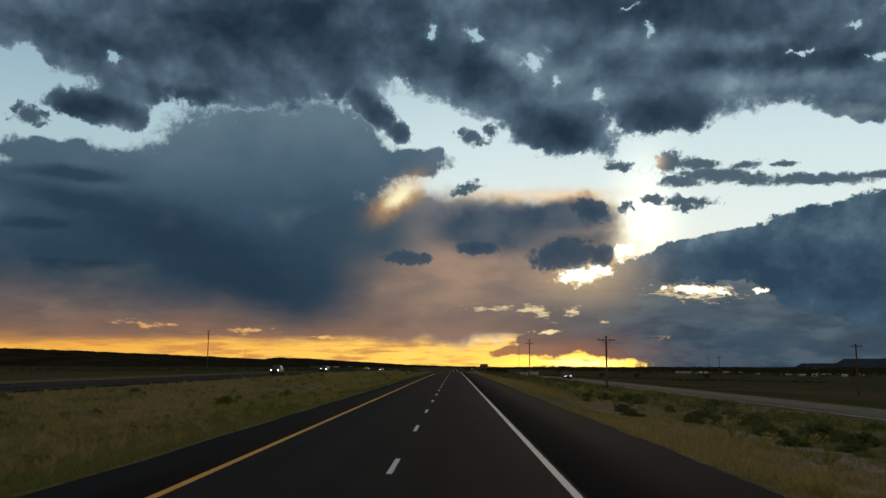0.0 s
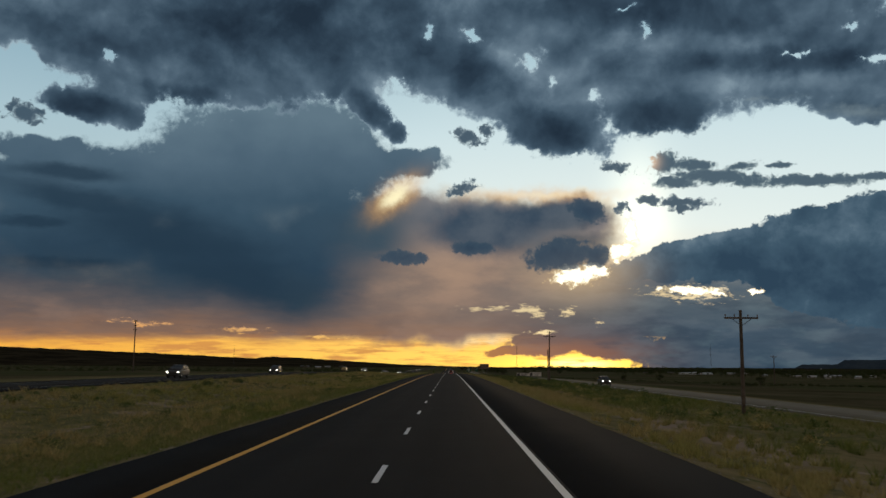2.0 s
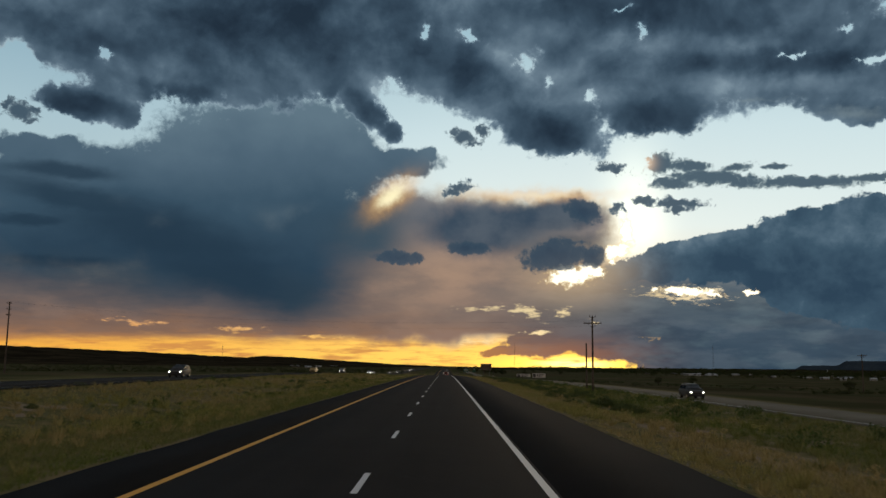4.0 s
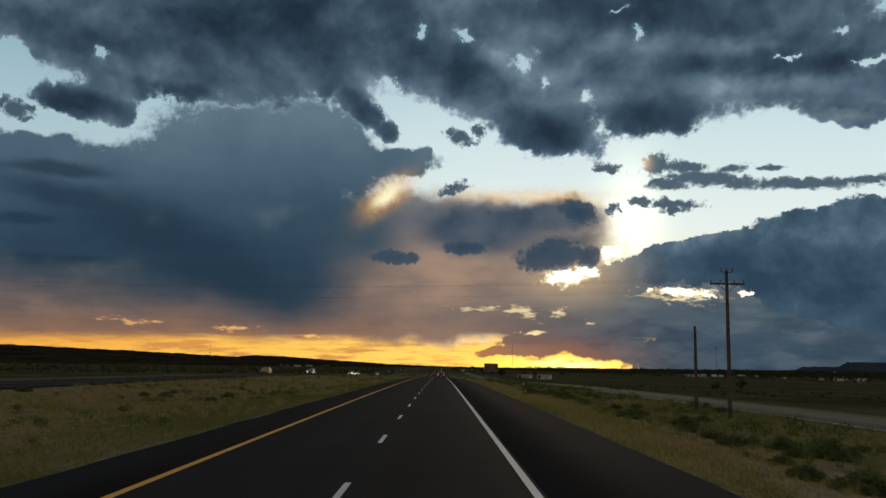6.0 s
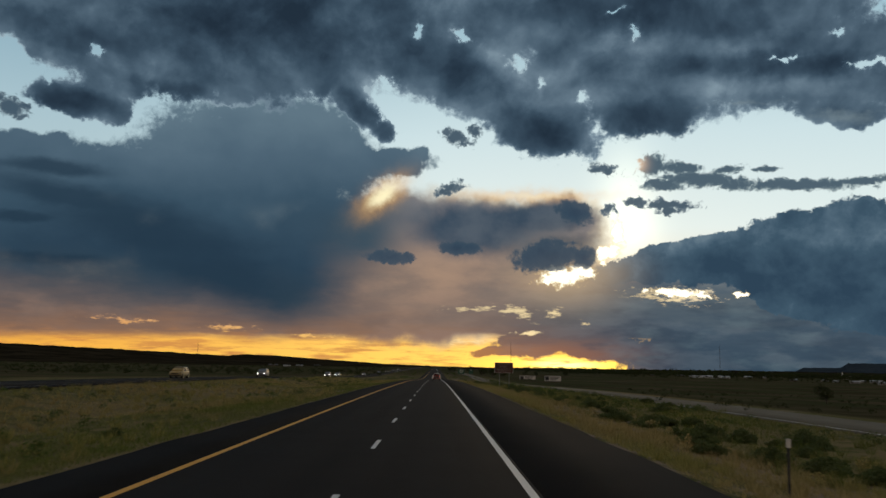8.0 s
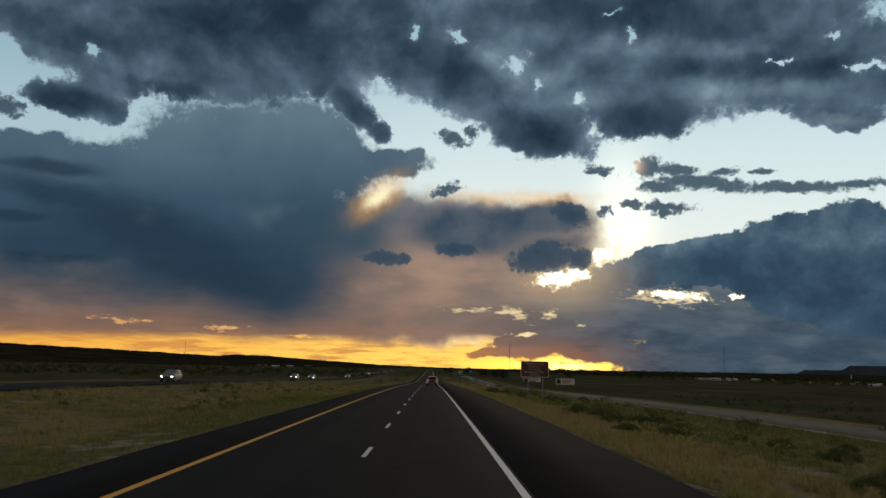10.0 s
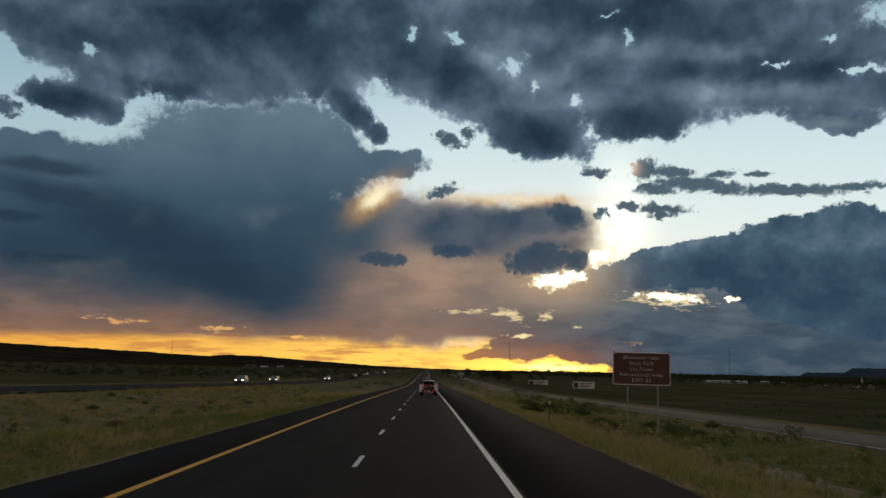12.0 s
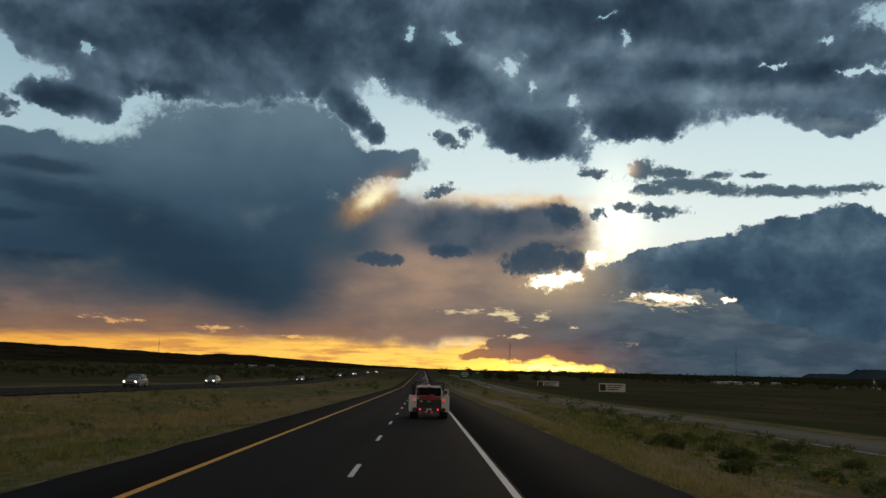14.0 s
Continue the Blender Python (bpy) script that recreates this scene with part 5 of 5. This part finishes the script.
# ---- vehicles ----
def wheel(parent, x, y, r, width, rim_mat):
    bm = bmesh.new()
    q = Matrix.Translation((x, y, r)) @ Matrix.Rotation(radians(90), 4, "Y")
    bmesh.ops.create_cone(bm, cap_ends=True, segments=26, radius1=r, radius2=r, depth=width, matrix=q)
    bmesh.ops.bevel(bm, geom=[e for e in bm.edges if len(e.link_faces) == 2 and max(len(f.verts) for f in e.link_faces) > 4], offset=0.03, segments=2, affect="EDGES")
    tyre = part("wheel", bm, M_RUBBER, parent, "black rubber tyre")
    bm = bmesh.new()
    s = 1 if x > 0 else -1
    bmesh.ops.create_cone(bm, cap_ends=True, segments=20, radius1=r * 0.6, radius2=r * 0.5, depth=width + 0.03, matrix=Matrix.Translation((x + 0.004 * s, y, r)) @ Matrix.Rotation(radians(90), 4, "Y"))
    part("rim", bm, rim_mat, tyre, "steel rim")


def loft(sections):
    """A skin through cross sections: each is y and a list of x, z for the right half, bottom to top."""
    bm = bmesh.new()
    rows = []
    for y, half in sections:
        rows.append([bm.verts.new((x, y, z)) for x, z in half] + [bm.verts.new((-x, y, z)) for x, z in reversed(half)])
    n = len(rows[0])
    for a, b in zip(rows, rows[1:]):
        for j in range(n):
            bm.faces.new((a[j], a[(j + 1) % n], b[(j + 1) % n], b[j]))
    bm.faces.new(list(reversed(rows[0])))
    bm.faces.new(rows[-1])
    bmesh.ops.recalc_face_normals(bm, faces=bm.faces)
    return bm


def suv(m, paint, label, lit=True, roof_rack=False, tail_mat=None, group=""):
    """A wagon: its front towards -y."""
    c = thing("car", label, "car", group, m)
    side = lambda w, z0, z1: [(w * 0.9, z0), (w, z0 + 0.18), (w, z1 - 0.12), (w * 0.94, z1)]
    body = part("body", loft([(-2.3, side(0.78, 0.42, 0.8)), (-2.15, side(0.9, 0.3, 0.98)), (-1.1, side(0.95, 0.27, 1.06)), (0.9, side(0.95, 0.27, 1.08)), (2.1, side(0.94, 0.3, 1.06)), (2.3, side(0.86, 0.45, 0.98))]), paint, c)
    cab = lambda w0, w1, z1: [(w0, 1.04), (w0 * 0.98, 1.2), (w1, z1 - 0.08), (w1 * 0.88, z1)]
    part("cabin", loft([(-1.15, cab(0.84, 0.8, 1.12 + 0.08)), (-0.35, cab(0.86, 0.72, 1.66)), (0.6, cab(0.86, 0.72, 1.72)), (1.85, cab(0.84, 0.7, 1.66)), (2.12, cab(0.8, 0.76, 1.18 + 0.05))]), paint, c)
    part("windscreen", loft([(-1.09, [(0.72, 1.14), (0.72, 1.15), (0.7, 1.16), (0.7, 1.17)]), (-0.42, [(0.62, 1.60), (0.62, 1.61), (0.6, 1.62), (0.6, 1.63)])]), M_GLASS, c, "dark windscreen")
    for s in (-1, 1):
        for y0, y1 in ((-0.55, 0.3), (0.36, 1.15), (1.21, 1.85)):
            bm = bmesh.new()
            q = [bm.verts.new(p) for p in ((s * 0.868, y0 - 0.12, 1.14), (s * 0.868, y1, 1.14), (s * 0.752, y1 - 0.04, 1.58), (s * 0.752, y0 + 0.12, 1.58))]
            bm.faces.new(q)
            bmesh.ops.solidify(bm, geom=bm.faces[:], thickness=0.02)
            part("side_window", bm, M_GLASS, c, "dark side window")
        part("headlamp", boxed(s * 0.7 - 0.1, s * 0.7 + 0.1, -2.34, -2.2, 0.72, 0.85, bevel=0.03), M_HEAD if lit else M_CHROME, c, "lit white headlamp")
        part("tail_lamp", boxed(s * 0.8 - 0.08, s * 0.8 + 0.08, 2.2, 2.31, 0.78, 1.02, bevel=0.02), tail_mat or M_TAIL_OFF, c, "red tail lamp")
        part("mirror", boxed(s * 1.03 - 0.1, s * 1.03 + 0.1, -0.75, -0.62, 1.1, 1.24, bevel=0.03), M_BLACK_PLASTIC, c)
        for y in (-1.42, 1.4):
            wheel(c, s * 0.84, y, 0.36, 0.24, M_CHROME)
    part("grille", boxed(-0.5, 0.5, -2.34, -2.25, 0.6, 0.8, bevel=0.02), M_BLACK_PLASTIC, c, "black grille")
    part("bumper", boxed(-0.88, 0.88, -2.38, -2.2, 0.34, 0.52, bevel=0.05), M_BLACK_PLASTIC, c)
    if roof_rack:
        for s in (-0.55, 0.55):
            part("roof_rail", rodded((s, -0.1, 1.78), (s, 1.5, 1.76), 0.025), M_BLACK_PLASTIC, c)
    return c


def on_far_way(x, y):
    return pose(x, y, float(road_z(y)) + 0.30, 0, 0, 0)


dark = suv(on_far_way(-35.2, 180.5), M_BODY_DARK, "dark oncoming sport utility car with lit headlamps", roof_rack=True)
copy_thing(dark, on_far_way(-35.1, 246.2))
tan = suv(on_far_way(-37.2, 383.5), M_BODY_TAN, "yellow sport utility car on the oncoming carriageway", lit=False, roof_rack=True)
silver = suv(on_far_way(-35.0, 437.0), M_BODY_SILVER, "silver oncoming car with lit headlamps")
copy_thing(silver, on_far_way(-35.1, 550.2))
for y in (600.5, 700.0, 820.0, 905.0, 1010.0, 1120.0):
    copy_thing(dark if int(y) % 2 else silver, on_far_way(-35.0 if int(y) % 3 else -37.3, y))
copy_thing(dark, pose(float(frontage_x(228)) + 1.9, 228, float(road_z(228)) - 1.12))


def ahead(x, y):
    return pose(x, y, float(road_z(y)), 0, 0, 180)


lead = suv(ahead(2.0, 655.0), M_BODY_SILVER, "grey car driving away with lit tail lamps", lit=False, tail_mat=M_TAIL, group="traffic ahead on the highway")
copy_thing(lead, ahead(2.1, 790.0))


def service_truck(m):
    """A utility pickup, its rear towards -y."""
    t = thing("service_truck", "white utility service truck with side toolboxes and a ladder rack", "truck", "", m)
    part("chassis", boxed(-0.42, 0.42, 0.3, 6.2, 0.5, 0.68, bevel=0.02), M_STEEL, t)
    for s in (-1, 1):
        side = part("toolbox", boxed(s * 0.97 - 0.23, s * 0.97 + 0.23, 0.1, 2.95, 0.42, 1.34, bevel=0.025), M_WHITE_PAINT, t, "white steel side toolbox")
        for y0, y1 in ((0.18, 0.95), (1.0, 2.1), (2.15, 2.88)):
            part("toolbox_door", boxed(s * 1.205 - 0.012, s * 1.205 + 0.012, y0, y1, 0.9 if y0 == 1.0 else 0.5, 1.28, bevel=0.006), M_WHITE_PAINT, side)
        part("lid", boxed(s * 0.97 - 0.24, s * 0.97 + 0.24, 0.08, 2.97, 1.342, 1.38, bevel=0.008), M_WHITE_PAINT, t)
        part("tail_lamp", rodded((s * 0.86, 0.1, 1.14), (s * 0.86, 0.075, 1.14), 0.06, 0.055, 16), M_TAIL, t, "lit round red tail lamp")
        part("reverse_lamp", rodded((s * 0.86, 0.1, 0.98), (s * 0.86, 0.078, 0.98), 0.055, 0.05, 16), M_CHROME, t, "clear reverse lamp")
        part("bumper_lamp", boxed(s * 0.53 - 0.055, s * 0.53 + 0.055, -0.135, -0.1, 0.52, 0.62, bevel=0.01), M_TAIL, t, "lit red bumper lamp")
        part("marker_lamp", boxed(s * 0.16 - 0.03, s * 0.16 + 0.03, -0.135, -0.1, 0.4, 0.45), M_TAIL, t, "small red marker lamp")
        for dx in (0.0, 0.26):
            wheel(t, s * (0.78 + dx), 1.65, 0.4, 0.23, M_WHITE_PAINT)
        wheel(t, s * 0.9, 5.35, 0.4, 0.24, M_CHROME)
        part("mud_flap", boxed(s * 0.9 - 0.24, s * 0.9 + 0.24, 1.12, 1.14, 0.12, 0.5), M_RUBBER, t)
        for y in (0.25, 2.75):
            part("rack_post", rodded((s * 0.86, y, 1.38), (s * 0.86, y, 2.12), 0.028), M_STEEL, t)
        part("rack_rail", rodded((s * 0.86, 0.1, 2.12), (s * 0.86, 5.0, 2.12), 0.03), M_STEEL, t)
        part("mirror", boxed(s * 1.18 - 0.1, s * 1.18 + 0.1, 4.75, 4.83, 1.15, 1.45, bevel=0.02), M_BLACK_PLASTIC, t)
    for y in (0.25, 1.5, 2.75, 4.4):
        part("rack_bar", rodded((-0.88, y, 2.13), (0.88, y, 2.13), 0.028), M_STEEL, t)
    part("bed_floor", boxed(-0.73, 0.73, 0.12, 2.95, 0.7, 0.76), M_STEEL, t)
    gate = part("tailgate", boxed(-0.72, 0.72, 0.05, 0.12, 0.66, 1.14, bevel=0.015), M_BLACK_PLASTIC, t, "black tailgate")
    part("latch", boxed(-0.1, 0.1, 0.035, 0.05, 1.0, 1.06, bevel=0.005), M_CHROME, gate)
    part("badge", boxed(-0.56, -0.38, 0.038, 0.05, 1.0, 1.07, bevel=0.005), M_SIGN_WHITE, gate, "small pale badge")
    part("bumper", boxed(-0.98, 0.98, -0.1, 0.08, 0.46, 0.66, bevel=0.03), M_STEEL, t, "dark step bumper")
    part("number_plate", boxed(-0.16, 0.16, -0.118, -0.101, 0.5, 0.62, bevel=0.004), M_SIGN_WHITE, t, "plain pale plate")
    bm = boxed(-0.06, 0.06, -0.28, -0.02, 0.36, 0.46, bevel=0.01)
    rod(bm, (0, -0.26, 0.45), (0, -0.26, 0.56), 0.03)
    part("tow_hitch", bm, M_STEEL, t)
    # load in the bed
    bm = bmesh.new()
    for x0, x1, y0, y1, z1 in ((-0.62, -0.1, 0.5, 1.6, 1.36), (-0.02, 0.36, 0.4, 1.1, 1.42), (0.4, 0.66, 0.5, 2.2, 1.28), (-0.5, 0.3, 1.8, 2.6, 1.3)):
        box(bm, x0, x1, y0, y1, 0.77, z1, bevel=0.02)
    part("load", bm, M_RED_CARGO, t, "red tool chests in the bed")
    reel = part("hose_reel", ring(bmesh.new(), (0.98, 0.35, 1.58), (0, 1, 0), 0.16, 0.045), M_SIGN_WHITE, t, "pale coiled hose on a reel")
    part("hub", rodded((0.98, 0.25, 1.58), (0.98, 0.45, 1.58), 0.05), M_STEEL, reel)
    bm = rodded((-0.98, 0.35, 1.38), (-0.98, 0.35, 1.98), 0.11, 0.11, 14)
    rod(bm, (-0.98, 0.35, 1.98), (-0.98, 0.35, 2.06), 0.11, 0.05, 14)
    part("gas_bottle", bm, M_BLACK_PLASTIC, t, "dark upright gas bottle")
    bm = rodded((-0.7, 0.3, 1.38), (-0.7, 0.3, 1.8), 0.08, 0.08, 14)
    part("gas_bottle", bm, M_STEEL, t, "dark upright gas bottle")
    # cab
    side = lambda w, z0, z1: [(w * 0.92, z0), (w, z0 + 0.2), (w, z1 - 0.1), (w * 0.95, z1)]
    part("cab", loft([(3.02, side(0.96, 0.5, 1.2)), (4.9, side(0.98, 0.45, 1.22)), (5.1, side(0.96, 0.45, 1.2)), (6.25, side(0.92, 0.45, 1.1)), (6.45, side(0.84, 0.55, 1.0))]), M_WHITE_PAINT, t)
    top = lambda w0, w1, z1: [(w0, 1.2), (w0 * 0.98, 1.35), (w1, z1 - 0.1), (w1 * 0.9, z1)]
    cabin = part("cab_top", loft([(3.03, top(0.92, 0.9, 1.4)), (3.1, top(0.93, 0.78, 1.9)), (4.3, top(0.93, 0.78, 1.94)), (5.05, top(0.9, 0.86, 1.34))]), M_WHITE_PAINT, t)
    part("rear_window", boxed(-0.76, 0.76, 2.97, 3.06, 1.3, 1.82, bevel=0.02), M_GLASS, cabin, "dark rear window")
    part("brake_lamp", boxed(-0.16, 0.16, 3.05, 3.09, 1.84, 1.88), M_TAIL_OFF, cabin)
    for s in (-1, 1):
        bm = bmesh.new()
        bm.faces.new([bm.verts.new(p) for p in ((s * 0.94, 3.25, 1.32), (s * 0.94, 4.7, 1.32), (s * 0.815, 4.3, 1.8), (s * 0.815, 3.3, 1.8))])
        bmesh.ops.solidify(bm, geom=bm.faces[:], thickness=0.02)
        part("side_window", bm, M_GLASS, cabin, "dark side window")
    part("beacon", rodded((0, 3.5, 1.94), (0, 3.5, 2.06), 0.09, 0.06, 14), M_CHROME, t, "roof beacon")
    return t


service_truck(pose(2.05, 489.5, float(road_z(489.5)), math.degrees(float(grade(491.0)))))
